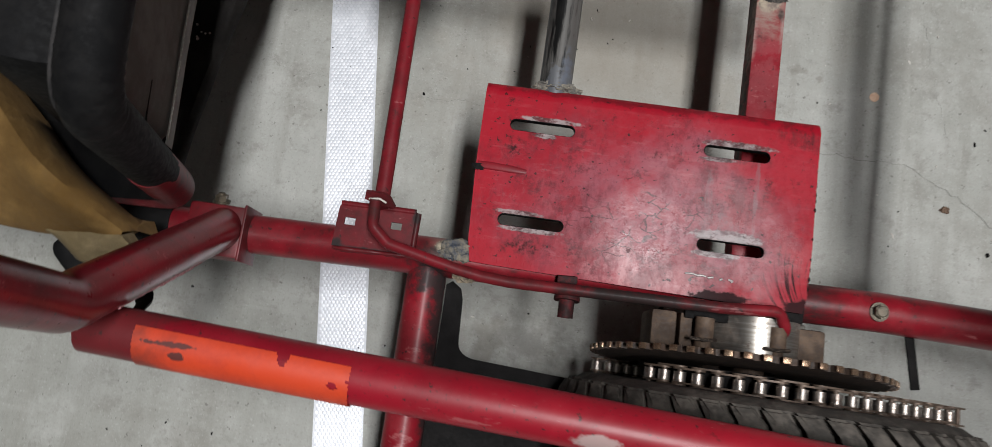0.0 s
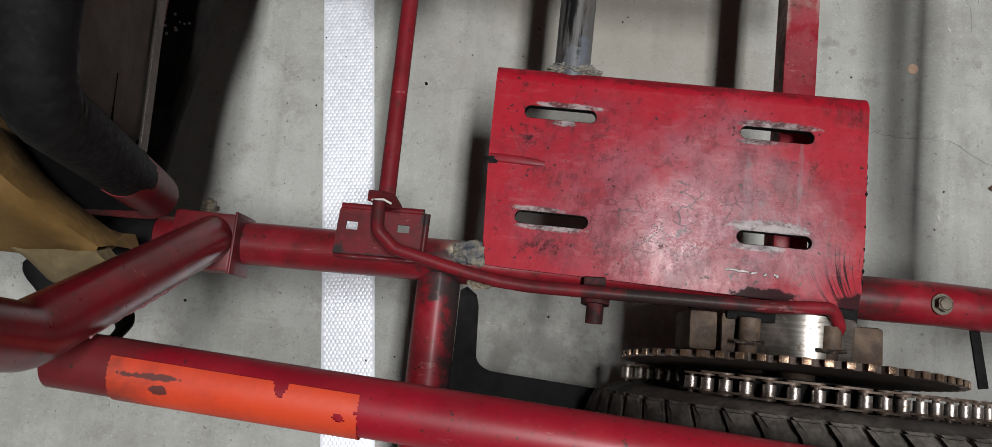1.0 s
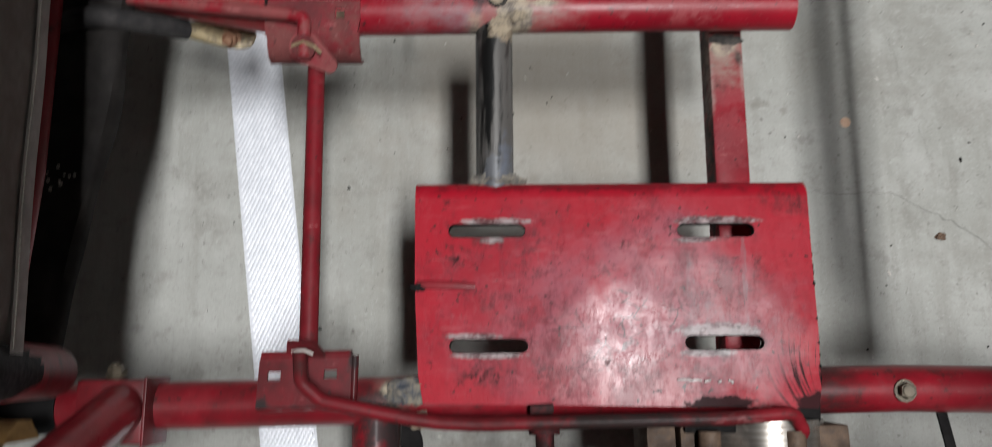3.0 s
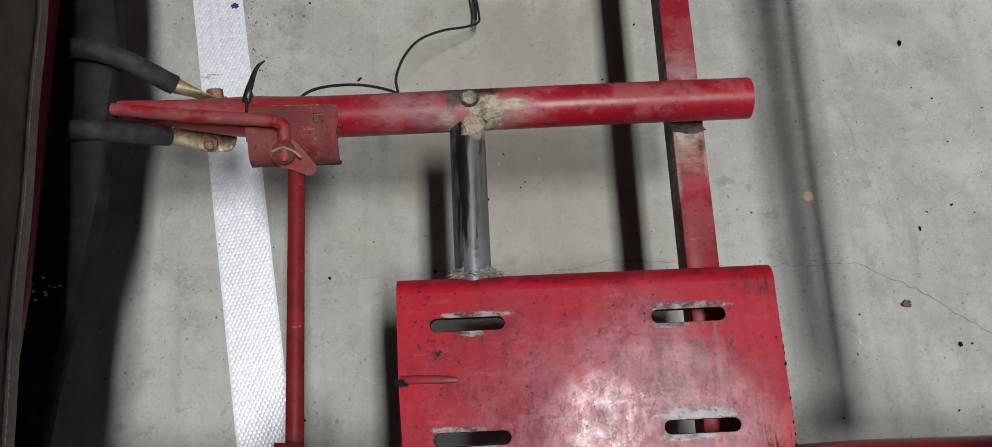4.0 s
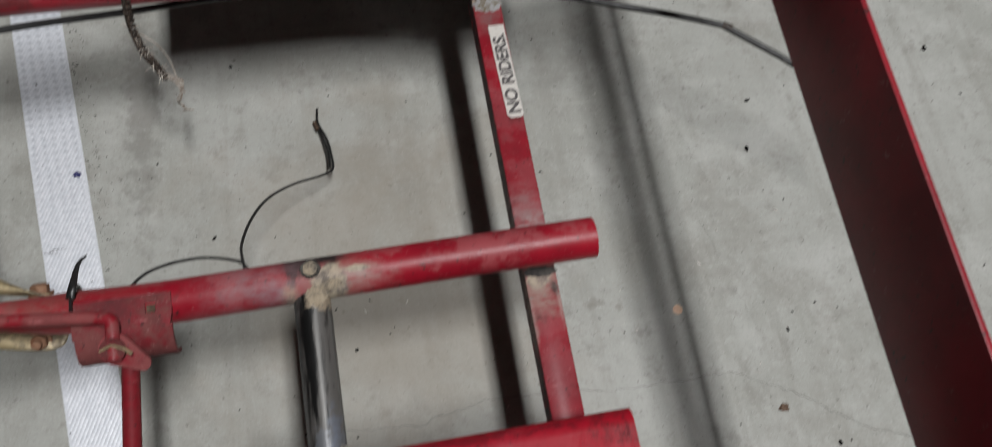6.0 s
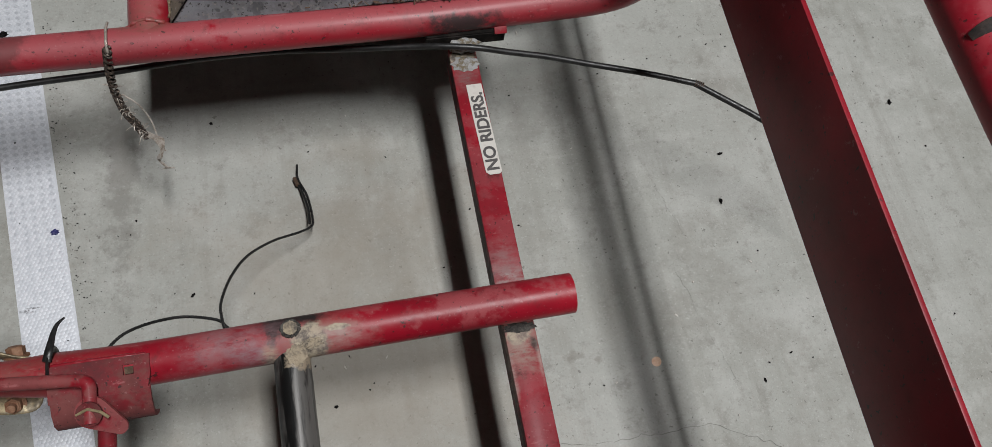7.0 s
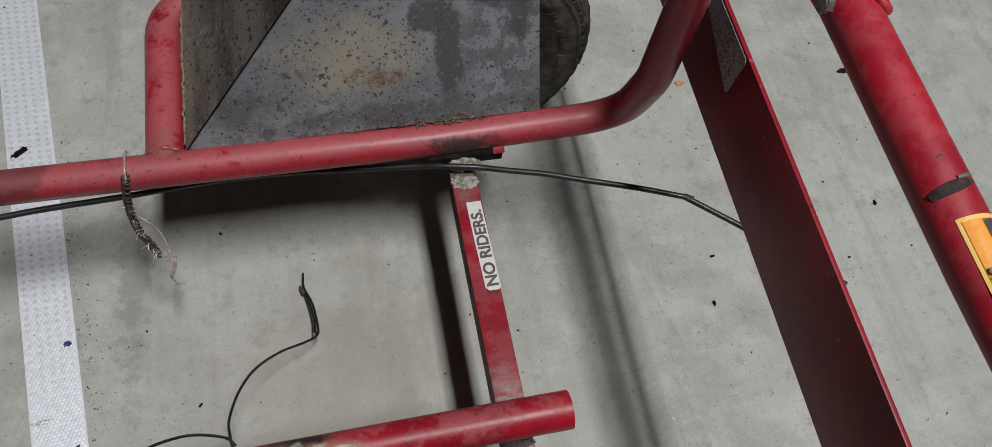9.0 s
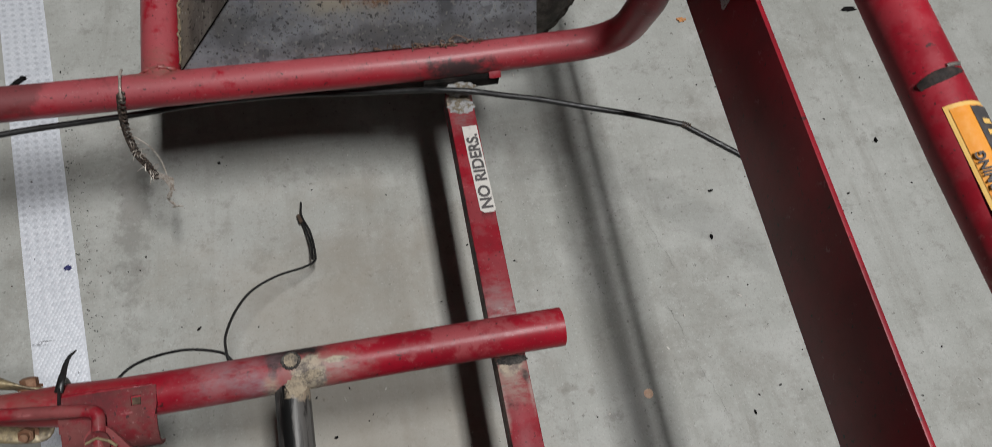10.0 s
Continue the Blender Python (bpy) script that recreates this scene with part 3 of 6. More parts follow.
M_RED_A = red_paint("red_enamel_rail", 0.15, 0.95, grime_shade=0.58, gloss=0.30, spec=0.28, soot_shade=[((-0.028, 0.045, 0.18), (0.022, 0.02, 0.03))], smoke=[((0.272, 0.055, 0.18), (0.052, 0.04, 0.03), (0.022, 0.014, 0.013)), ((0.268, 0.055, 0.18), (0.034, 0.04, 0.03), (0.016, 0.012, 0.012))],
                    burns=[((-0.018, 0.060, 0.188), (0.009, 0.009, 0.02))])
# the entry along the bar's left side paints its shade together with real soot
M_RED_BOX = red_paint("red_enamel_box", 0.5, 0.7, grime_shade=0.30, gloss=0.55, spec=0.16, dustc=(0.34, 0.085, 0.095), burns=[((0.226, 0.3165, 0.163), (0.012, 0.008, 0.02)), ((0.228, 0.585, 0.163), (0.012, 0.009, 0.02))],
                      soot_shade=[((0.238, 0.3080, 0.163), (0.005, 0.008, 0.02)), ((0.2148, 0.40, 0.150), (0.0022, 0.5, 0.016))], smoke=[((0.228, 0.366, 0.163), (0.024, 0.020, 0.03), (0.33, 0.315, 0.30)), ((0.228, 0.380, 0.163), (0.024, 0.030, 0.03), (0.24, 0.13, 0.13)), ((0.227, 0.306, 0.163), (0.030, 0.034, 0.03), (0.29, 0.225, 0.19)), ((0.228, 0.3230, 0.163), (0.022, 0.006, 0.02), (0.09, 0.085, 0.08)), ((0.216, 0.285, 0.158), (0.004, 0.035, 0.02), (0.34, 0.28, 0.25)), ((0.240, 0.292, 0.158), (0.003, 0.022, 0.02), (0.36, 0.30, 0.27)), ((0.229, 0.562, 0.163), (0.018, 0.020, 0.02), (0.16, 0.12, 0.115))])
M_RED_C = red_paint("red_enamel_rail_far", 0.72, 0.40, top_dust_sheen=True, cover=0.09, grime_shade=0.08, gloss=0.33, dustc=(0.38, 0.085, 0.095), smoke=[((-0.043, 0.622, 0.2), (0.034, 0.016, 0.03), (0.15, 0.075, 0.05)), ((-0.043, 0.640, 0.2), (0.020, 0.012, 0.03), (0.20, 0.08, 0.06))], soot_shade=[((0.228, 0.6000, 0.193), (0.046, 0.0085, 0.022))], grease=[((-0.2, 0.61, 0.2), (0.06, 0.03, 0.02))])
M_RED_ARM = red_paint("red_enamel_scuffed", 0.55, 0.45, grime_shade=0.66, gloss=0.26, spec=0.32, top_dust_sheen=True, dustc=(0.27, 0.075, 0.085))
# dark left end by the joint: a smudge with the arm's shade painted in
M_RED_ROLL = red_paint("red_enamel_roll", 0.05, 0.15, grime_shade=0.14, gloss=0.42, spec=0.28, grease=[((-0.200, -0.03, 0.350), (0.046, 0.03, 0.03))], bare=[((0.098, -0.0585, 0.352), (0.014, 0.005, 0.02))])
# guard colour deepened to paint in its unlit face
M_RED_GUARD = red_paint("red_enamel_guard", 0.03, 0.15, grime_shade=0.3)
M_ROD = red_paint("red_rod_worn_black", 0.1, 0.8, grime_shade=0.72, gloss=0.5, spec=0.16, soot_shade=[((0.14, 0.04, 0.207), (0.075, 0.02, 0.02))], smoke=[((0.135, 0.04, 0.205), (0.105, 0.03, 0.03), (0.020, 0.012, 0.011)), ((0.115, 0.04, 0.205), (0.075, 0.03, 0.03), (0.018, 0.012, 0.011)), ((-0.075, 0.079, 0.218), (0.010, 0.010, 0.02), (0.03, 0.02, 0.018)), ((0.251, 0.024, 0.195), (0.014, 0.016, 0.03), (0.03, 0.016, 0.015)), ((0.083, 0.022, 0.195), (0.016, 0.03, 0.02), (0.022, 0.014, 0.013))])

M_RED_CROSS = red_paint("red_enamel_cross_tube", 0.2, 0.8, grime_shade=0.38, spec=0.2, soot_shade=[((-0.017, 0.0, 0.172), (0.012, 0.065, 0.03)), ((-0.026, 0.034, 0.18), (0.030, 0.017, 0.03)), ((-0.014, -0.06, 0.172), (0.008, 0.06, 0.03))])
M_RED_TAB = red_paint("red_enamel_tab", 0.15, 0.9, grime_shade=0.70, spec=0.15, soot_shade=[((-0.106, 0.0500, 0.192), (0.010, 0.006, 0.02)), ((-0.0445, 0.079, 0.192), (0.004, 0.012, 0.02)), ((-0.080, 0.0485, 0.192), (0.045, 0.0035, 0.02))])
M_RED_BROWN = red_paint("red_enamel_brown_dust", 0.8, 0.8, grime_shade=0.75, gloss=0.55, cover=0.04, dustc=(0.25, 0.098, 0.088))
M_CRUST = plain("tan_crust", (0.26, 0.20, 0.125), (0.08, 0.06, 0.04), 0.9, scale=260, bump=0.001)
M_RED_SEAT = red_paint("red_enamel_seat_frame", 0.15, 0.9, grime_shade=0.55, gloss=0.5, spec=0.2)
M_GREASY = plain("greasy_dark_red", (0.022, 0.010, 0.010), (0.085, 0.014, 0.016), 0.65, scale=110, lo=0.45, hi=0.65, spec=0.15)
M_SCUFF = plain("scraped_pink_paint", (0.42, 0.22, 0.23), (0.22, 0.06, 0.065), 0.55, scale=140, lo=0.45, hi=0.6)


def drum_steel():
    """Turned steel with fine rings, rust flecks and a dull shine."""
    n = Nodes("turned_drum_steel")
    rings = n.noise(420, 4, 0.6, stretch=(0.06, 1.0, 0.06), seed=3.0)
    c = n.mix(n.ramp(rings, 0.40, 0.60), (0.26, 0.235, 0.21), (0.36, 0.34, 0.31))
    rust = n.most(n.ramp(n.noise(150, 6, 0.75, stretch=(0.6, 1.0, 0.6), seed=6.0), 0.55, 0.64, 0, 0.9), n.math("MULTIPLY", n.near((0.190, 0.0245, 0.205), (0.030, 0.05, 0.03), 0.7, 60, 2.0, 0.3), 0.85))
    c = n.mix(rust, c, (0.085, 0.055, 0.038))
    return n.done(c, n.ramp(rust, 0.0, 1.0, 0.30, 0.62), n.ramp(rust, 0.0, 1.0, 0.85, 0.1), rings, 0.00003)


M_DRUM = drum_steel()

# ---- mesh helpers ----
BASE = {}


def finish(bm, name, mat, smooth=40):
    me = bpy.data.meshes.new(name)
    bmesh.ops.recalc_face_normals(bm, faces=bm.faces)
    bm.to_mesh(me)
    bm.free()
    for p in me.polygons:
        p.use_smooth = True
    me.set_sharp_from_angle(angle=radians(smooth))
    me.materials.append(mat)
    return me


def thing(name, base, label, category, group="", kind=""):
    """A top-level thing: an Empty at its base."""
    ob = new(name)
    ob.location = base
    ob.empty_display_size = 0.03
    BASE[ob] = Vector(base)
    return tagged(ob, label, category, group, kind)


def part(name, bm, material, parent, label="", kind=""):
    """One mesh, given in world metres, under a thing or a part."""
    base = BASE[parent]
    bmesh.ops.translate(bm, verts=bm.verts, vec=-base)
    ob = new(name, finish(bm, name, material))
    ob.parent = parent
    BASE[ob] = base
    return tagged(ob, label, kind=kind)


def solo(name, bm, material, label, category, base=(0, 0, 0), group="", kind=""):
    """A thing of one mesh."""
    b = Vector(base)
    bmesh.ops.translate(bm, verts=bm.verts, vec=-b)
    ob = new(name, finish(bm, name, material))
    ob.location = b
    BASE[ob] = b
    return tagged(ob, label, category, group, kind)


def rounded(points, radius, steps=8):
    """A polyline whose corners are turned into arcs."""
    pts = [Vector(p) for p in points]
    out = [pts[0]]
    for a, b, c in zip(pts, pts[1:], pts[2:]):
        u, v = (a - b), (c - b)
        ang = u.angle(v)
        if ang > radians(176):
            out.append(b)
            continue
        d = min(radius / math.tan(ang / 2), u.length * 0.48, v.length * 0.48)
        p, q = b + u.normalized() * d, b + v.normalized() * d
        for i in range(steps + 1):
            s = i / steps
            out.append(p * (1 - s) ** 2 + b * 2 * s * (1 - s) + q * s * s)
    out.append(pts[-1])
    return out


def spline(points, steps=8):
    """A smooth curve through all the points."""
    p = [Vector(q) for q in points]
    p = [p[0] * 2 - p[1]] + p + [p[-1] * 2 - p[-2]]
    out = []
    for a, b, c, d in zip(p, p[1:], p[2:], p[3:]):
        for i in range(steps):
            s = i / steps
            out.append(0.5 * (2 * b + (c - a) * s + (2 * a - 5 * b + 4 * c - d) * s * s + (3 * b - a - 3 * c + d) * s ** 3))
    return out + [p[-2]]


def sweep(bm, path, r, sides=20, cap=True, radii=None, flat=None, lumps=0.0):
    """A round bar or tube along a path. radii: one for each point; flat: (sideways, upward) factors for each point."""
    rings, up = [], None
    for i, p in enumerate(path):
        t = (path[min(i + 1, len(path) - 1)] - path[max(i - 1, 0)]).normalized()
        if up is None:
            up = Vector((0, 0, 1)) if abs(t.z) < 0.9 else Vector((1, 0, 0))
        up = (up - t * up.dot(t)).normalized()
        side = t.cross(up)
        rr = radii[i] if radii else r
        fs, fu = flat[i] if flat else (1, 1)
        ring = []
        for k in range(sides):
            a = 2 * math.pi * k / sides
            v = side * math.cos(a) * rr * fs + up * math.sin(a) * rr * fu
            if lumps:
                v *= 1 + lumps * noise.noise((p + v) * 160)
            ring.append(bm.verts.new(p + v))
        rings.append(ring)
    for a, b in zip(rings, rings[1:]):
        for k in range(sides):
            bm.faces.new((a[k], a[(k + 1) % sides], b[(k + 1) % sides], b[k]))
    if cap:
        bm.faces.new(list(reversed(rings[0])))
        bm.faces.new(rings[-1])
    return rings


def bar(points, r, radius=0.03, sides=20, **kw):
    bm = bmesh.new()
    sweep(bm, rounded(points, radius), r, sides, **kw)
    return bm


def block(bm, m, sx, sy, sz, bevel=0.0015):
    """A bevelled block of that size, at the pose m."""
    made = bmesh.ops.create_cube(bm, size=1.0, matrix=m @ Matrix.Diagonal((sx, sy, sz, 1)))["verts"]
    if bevel:
        edges = list({e for v in made for e in v.link_edges})
        bmesh.ops.bevel(bm, geom=edges, offset=bevel, segments=2, affect="EDGES", profile=0.6)


def disc(bm, m, r, h, sides=24, r2=None):
    bmesh.ops.create_cone(bm, cap_ends=True, segments=sides, radius1=r, radius2=r if r2 is None else r2, depth=h, matrix=m)


def bolt(m, size=0.0055, washer=True, shaft=0.0, dome=False):
    """A hex head, with its washer, that points along the local z of m."""
    bm = bmesh.new()
    if washer:
        disc(bm, m @ pose(0, 0, 0.0008), size * 1.35, 0.0016, 28)
    disc(bm, m @ pose(0, 0, 0.0016 + size * 0.45), size, size * 0.9, 6)
    disc(bm, m @ pose(0, 0, 0.0016 + size * 0.95), size * 0.85, size * 0.14, 24, size * 0.7)
    if shaft:
        disc(bm, m @ pose(0, 0, size + shaft / 2), size * 0.55, shaft, 16, size * 0.5)
    if dome:
        disc(bm, m @ pose(0, 0, size * 1.25), size * 0.6, size * 0.5, 18, size * 0.35)
    return bm


def sheet(outline, holes, thick, m):
    """A flat sheet with holes, from outlines in its own plane; its top is at local z 0."""
    bm = bmesh.new()
    edges = []
    for loop in [outline] + holes:
        vs = [bm.verts.new((x, y, 0)) for x, y in loop]
        edges += [bm.edges.new((vs[i], vs[(i + 1) % len(vs)])) for i in range(len(vs))]
    bmesh.ops.triangle_fill(bm, edges=edges, use_beauty=True, use_dissolve=False)
    top = list(bm.faces)
    ext = bmesh.ops.extrude_face_region(bm, geom=top)
    low = [v for v in ext["geom"] if isinstance(v, bmesh.types.BMVert)]
    bmesh.ops.translate(bm, verts=low, vec=(0, 0, -thick))
    bmesh.ops.transform(bm, matrix=m, verts=bm.verts)
    return bm


def slot(cx, cy, length, width, n=8):
    r, h, out = width / 2, length / 2 - width / 2, []
    for s, a0 in ((1, -90), (-1, 90)):
        for i in range(n + 1):
            a = radians(a0 + 180 * i / n)
            out.append((cx + s * h + r * math.cos(a), cy + r * math.sin(a)))
    return out


def square(cx, cy, w, h):
    return [(cx - w / 2, cy - h / 2), (cx + w / 2, cy - h / 2), (cx + w / 2, cy + h / 2), (cx - w / 2, cy + h / 2)]


def weld(path, r, seed=0, lumps=0.55):
    """A lumpy bead along a path."""
    bm = bmesh.new()
    rnd = random.Random(seed)
    pts = spline(path, 7)
    radii = [r * rnd.uniform(0.65, 1.25) * (0.5 if i in (0, len(pts) - 1) else 1) for i in range(len(pts))]
    sweep(bm, pts, r, 12, radii=radii, lumps=lumps)
    return bm


def ring_path(centre, axis, r, n=14, a0=0, a1=360):
    axis = Vector(axis).normalized()
    u = axis.orthogonal().normalized()
    v = axis.cross(u)
    return [Vector(centre) + (u * math.cos(radians(a)) + v * math.sin(radians(a))) * r for a in [a0 + (a1 - a0) * i / n for i in range(n + 1)]]


def lump(centre, size, seed, rough=0.35, scale=1.6, sub=4):
    """An uneven rounded lump."""
    bm = bmesh.new()
    bmesh.ops.create_icosphere(bm, subdivisions=sub, radius=1.0)
    for v in bm.verts:
        d = v.co.normalized()
        k = 1 + rough * noise.fractal(d * scale + Vector((seed, seed * 2, 0)), 0.9, 2.1, 4)
        v.co = Vector(centre) + Vector((d.x * size[0], d.y * size[1], d.z * size[2])) * k
    return bm


def lettering(text, size, m, material, parent, name="lettering", squeeze=1.0):
    cu = bpy.data.curves.new(name, "FONT")
    cu.body, cu.size, cu.extrude, cu.offset = text, size, 0.0001, size * 0.032
    tmp = bpy.data.objects.new(name, cu)
    scene.collection.objects.link(tmp)
    bpy.context.view_layer.update()
    me = bpy.data.meshes.new_from_object(tmp.evaluated_get(bpy.context.evaluated_depsgraph_get()))
    bpy.data.objects.remove(tmp)
    me.transform(Matrix.Translation(-BASE[parent]) @ m @ Matrix.Diagonal((squeeze, 1, 1, 1)))
    me.materials.clear()
    me.materials.append(material)
    ob = new(name, me)
    ob.parent = parent
    BASE[ob] = BASE[parent]
    return ob


# ---- floor and garage ----
bm = bmesh.new()
bmesh.ops.create_grid(bm, x_segments=1, y_segments=1, size=1.0, matrix=pose(0, 0, 0) @ Matrix.Diagonal((4.2, 4.2, 1, 1)))
ext = bmesh.ops.extrude_face_region(bm, geom=list(bm.faces))
bmesh.ops.translate(bm, verts=[v for v in ext["geom"] if isinstance(v, bmesh.types.BMVert)], vec=(0, 0, -0.1))
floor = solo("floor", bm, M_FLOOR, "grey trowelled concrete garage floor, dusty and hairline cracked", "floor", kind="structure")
# unseen dark shell round the scene; its low reflectance keeps shadows deep
bm = bmesh.new()
block(bm, pose(0, 0, 4.72), 8.4, 8.4, 0.1, 0)
solo("ceiling", bm, M_WALL, "plain dark garage ceiling, unseen", "ceiling", kind="structure")
for wall_name, x, y, sx, sy in (("wall_north", 0, 4.15, 8.4, 0.1), ("wall_south", 0, -4.15, 8.4, 0.1), ("wall_east", 4.15, 0, 0.1, 8.2), ("wall_west", -4.15, 0, 0.1, 8.2)):
    bm = bmesh.new()
    block(bm, pose(x, y, 2.335), sx, sy, 4.666, 0)
    solo(wall_name, bm, M_WALL, "plain dark garage wall, unseen", "wall", kind="structure")


def crack(points, seed, width=0.00055):
    rnd = random.Random(seed)
    pts = []
    for a, b in zip(points, points[1:]):
        n = max(2, int((Vector(b) - Vector(a)).length / 0.007))
        for i in range(n):
            p = Vector(a).lerp(Vector(b), i / n)
            pts.append(p + Vector((rnd.gauss(0, 0.0013), rnd.gauss(0, 0.0013), 0)))
    pts.append(Vector(points[-1]))
    bm = bmesh.new()
    last = None
    for i, p in enumerate(pts):
        t = (pts[min(i + 1, len(pts) - 1)] - pts[max(i - 1, 0)]).normalized()
        s = Vector((-t.y, t.x, 0)) * width * rnd.uniform(0.25, 0.75)
        pair = (bm.verts.new((*(p + s).xy, 0.0004)), bm.verts.new((*(p - s).xy, 0.0004)))
        if last:
            bm.faces.new((last[0], last[1], pair[1], pair[0]))
        last = pair
    part("crack", bm, M_CRACK, floor)


def hull(c1, r1, c2, r2, n=14):
    """The outline of two circles and the straight sides between them."""
    a, b = Vector(c1), Vector(c2)
    d = b - a
    base = math.atan2(d.y, d.x)
    open_ = math.acos((r1 - r2) / d.length)
    out = []
    for i in range(n + 1):
        t = base + open_ + (2 * math.pi - 2 * open_) * i / n
        out.append((a.x + r1 * math.cos(t), a.y + r1 * math.sin(t)))
    for i in range(n + 1):
        t = base - open_ + 2 * open_ * i / n
        out.append((b.x + r2 * math.cos(t), b.y + r2 * math.sin(t)))
    return out


crack([(-0.30, 0.262, 0), (-0.107, 0.237, 0), (0.02, 0.245, 0)], 4, 0.00018)
crack([(0.02, 0.245, 0), (0.12, 0.238, 0), (0.2, 0.252, 0), (0.33, 0.238, 0), (0.43, 0.238, 0), (0.48, 0.215, 0), (0.55, 0.165, 0), (0.72, 0.10, 0)], 3)
crack([(0.44, 0.40, 0), (0.455, 0.33, 0), (0.465, 0.29, 0), (0.475, 0.27, 0)], 5, 0.00012)
crack([(0.415, 0.64, 0), (0.43, 0.56, 0), (0.452, 0.47, 0), (0.46, 0.44, 0)], 6, 0.00012)

# ---- floor tape ----
TAPE_SLOPE = -0.133


def tape_x(y):
    return -0.1288 + TAPE_SLOPE * y


bm = bmesh.new()
block(bm, pose(tape_x(0.4), 0.4, 0.0003, 0, 0, math.degrees(-math.atan(TAPE_SLOPE))), 0.0505, 2.4, 0.0006, 0)
tape = solo("reflective_tape", bm, M_TAPE, "white honeycomb reflective tape stuck flat on the concrete floor", "floor tape", base=(tape_x(0.4), 0.4, 0.0))
bm = bmesh.new()
turn = pose(tape_x(0.4), 0.4, 0, 0, 0, math.degrees(-math.atan(TAPE_SLOPE)))
pitch = 0.0040
rnd = random.Random(5)
row = 0
v = -0.62
while v < 0.80:
    u = -0.0228 + (pitch / 2 if row % 2 else 0)
    while u < 0.0232:
        c = turn @ Vector((u, v, 0.0007))
        tip = bm.verts.new(c + Vector((rnd.gauss(0, 0.0001), rnd.gauss(0, 0.0001), 0.0002)))
        rim = [bm.verts.new(turn @ Vector((u + pitch * 0.508 * math.sin(radians(60 * k)), v + pitch * 0.508 * math.cos(radians(60 * k)), 0.00065))) for k in range(6)]
        for k in range(6):
            bm.faces.new((tip, rim[k], rim[(k + 1) % 6]))
        u += pitch
    v += pitch * 0.866
    row += 1
part("reflective_cell", bm, M_CELL, tape, "silvery hexagonal prismatic cells", kind="stuff")

# ---- the kart's frame ----
kart = thing("go_kart", (0.10, 0.33, 0.0), "stripped red tubular steel go-kart chassis with worn, scorched paint", "go-kart")
R = 0.0162

rail_a = part("side_rail", bar([(-0.75, 0.036, 0.172), (-0.19, 0.0505, 0.172), (0.33, 0.0600, 0.176), (0.46, 0.058, 0.176), (0.75, 0.0, 0.19)], R, 0.12), M_RED_A, kart, "red round tube rail, grimy beside the plate")
part("bolt", bolt(pose(0.327, 0.0585, 0.1915), 0.0056), M_BOLT, rail_a, "zinc hex bolt with washer")
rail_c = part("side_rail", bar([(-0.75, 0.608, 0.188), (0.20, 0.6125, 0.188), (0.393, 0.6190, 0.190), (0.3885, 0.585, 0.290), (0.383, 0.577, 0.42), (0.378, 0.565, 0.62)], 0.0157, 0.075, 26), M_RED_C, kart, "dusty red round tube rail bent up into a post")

# centre tube: full round at the rear with a cut end, tapering to the front
pts = spline([(-0.214, 0.345, 0.182), (-0.17, 0.340, 0.182), (-0.12, 0.336, 0.182), (-0.06, 0.334, 0.182), (0.05, 0.3355, 0.183), (0.16, 0.337, 0.184), (0.2715, 0.3380, 0.185)], 6)
bm = bmesh.new()
flat = []
for p in pts:
    k = min(1.0, max(0.36, 0.36 + 0.64 * (p.x + 0.214) / 0.10))
    flat.append((k, 0.5 + 0.5 * k))
rings = sweep(bm, pts, R, 28, cap=False, flat=flat)
bm.faces.new(list(reversed(rings[0])))
inner = [bm.verts.new(pts[-1] + (q.co - pts[-1]) * 0.90) for q in rings[-1]]
deep = [bm.verts.new(pts[-1] + (q.co - pts[-1]) * 0.90 + Vector((-0.05, 0, 0))) for q in rings[-1]]
for a, b in ((rings[-1], inner), (inner, deep)):
    for k in range(28):
        bm.faces.new((a[k], a[(k + 1) % 28], b[(k + 1) % 28], b[k]))
bm.faces.new(deep)
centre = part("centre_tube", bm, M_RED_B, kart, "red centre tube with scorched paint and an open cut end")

cross = part("cross_tube", bar([(-0.032, 0.05, 0.170), (-0.030, -0.30, 0.168)], R), M_RED_CROSS, kart, "red cross tube welded to the rail")
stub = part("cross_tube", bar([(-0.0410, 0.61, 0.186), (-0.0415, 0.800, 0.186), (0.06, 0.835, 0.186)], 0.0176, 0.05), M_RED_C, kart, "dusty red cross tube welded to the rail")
part("weld_bead", weld([(-0.060, 0.6235, 0.194), (-0.050, 0.6245, 0.2005), (-0.041, 0.625, 0.203), (-0.031, 0.6245, 0.2005), (-0.022, 0.6235, 0.194)], 0.0019, 4), M_RED_C, stub)

# bare steel brace with its welds
brace = part("brace_tube", bar([(0.051, 0.185, 0.176), (0.0505, 0.346, 0.181)], 0.0136, sides=26), M_BARE, kart, "unpainted scorched steel brace tube")
part("weld_bead", lump((0.052, 0.2065, 0.1840), (0.0175, 0.0050, 0.0062), 9.0, 0.5, 4.0), M_WELD_PALE, brace, "pale crusted weld")
part("weld_blob", lump((0.0640, 0.2050, 0.1850), (0.0090, 0.0036, 0.0040), 19.0, 0.5, 3.0), M_WELD_PALE, brace)
bm = lump((0.0555, 0.3255, 0.1930), (0.0085, 0.0135, 0.0036), 3.0, 0.30, 2.6)
part("weld_blob", bm, M_WELD, brace, "tan ashen weld")
part("weld_blob", lump((0.067, 0.329, 0.1960), (0.009, 0.0055, 0.0020), 8.0, 0.5, 2.6), M_WELD, brace)
part("weld_bead", weld(ring_path((0.0530, 0.3390, 0.1990), (0.0, 0.15, 1.0), 0.0064), 0.0013, 11, 0.15), M_WELD_DARK, brace)
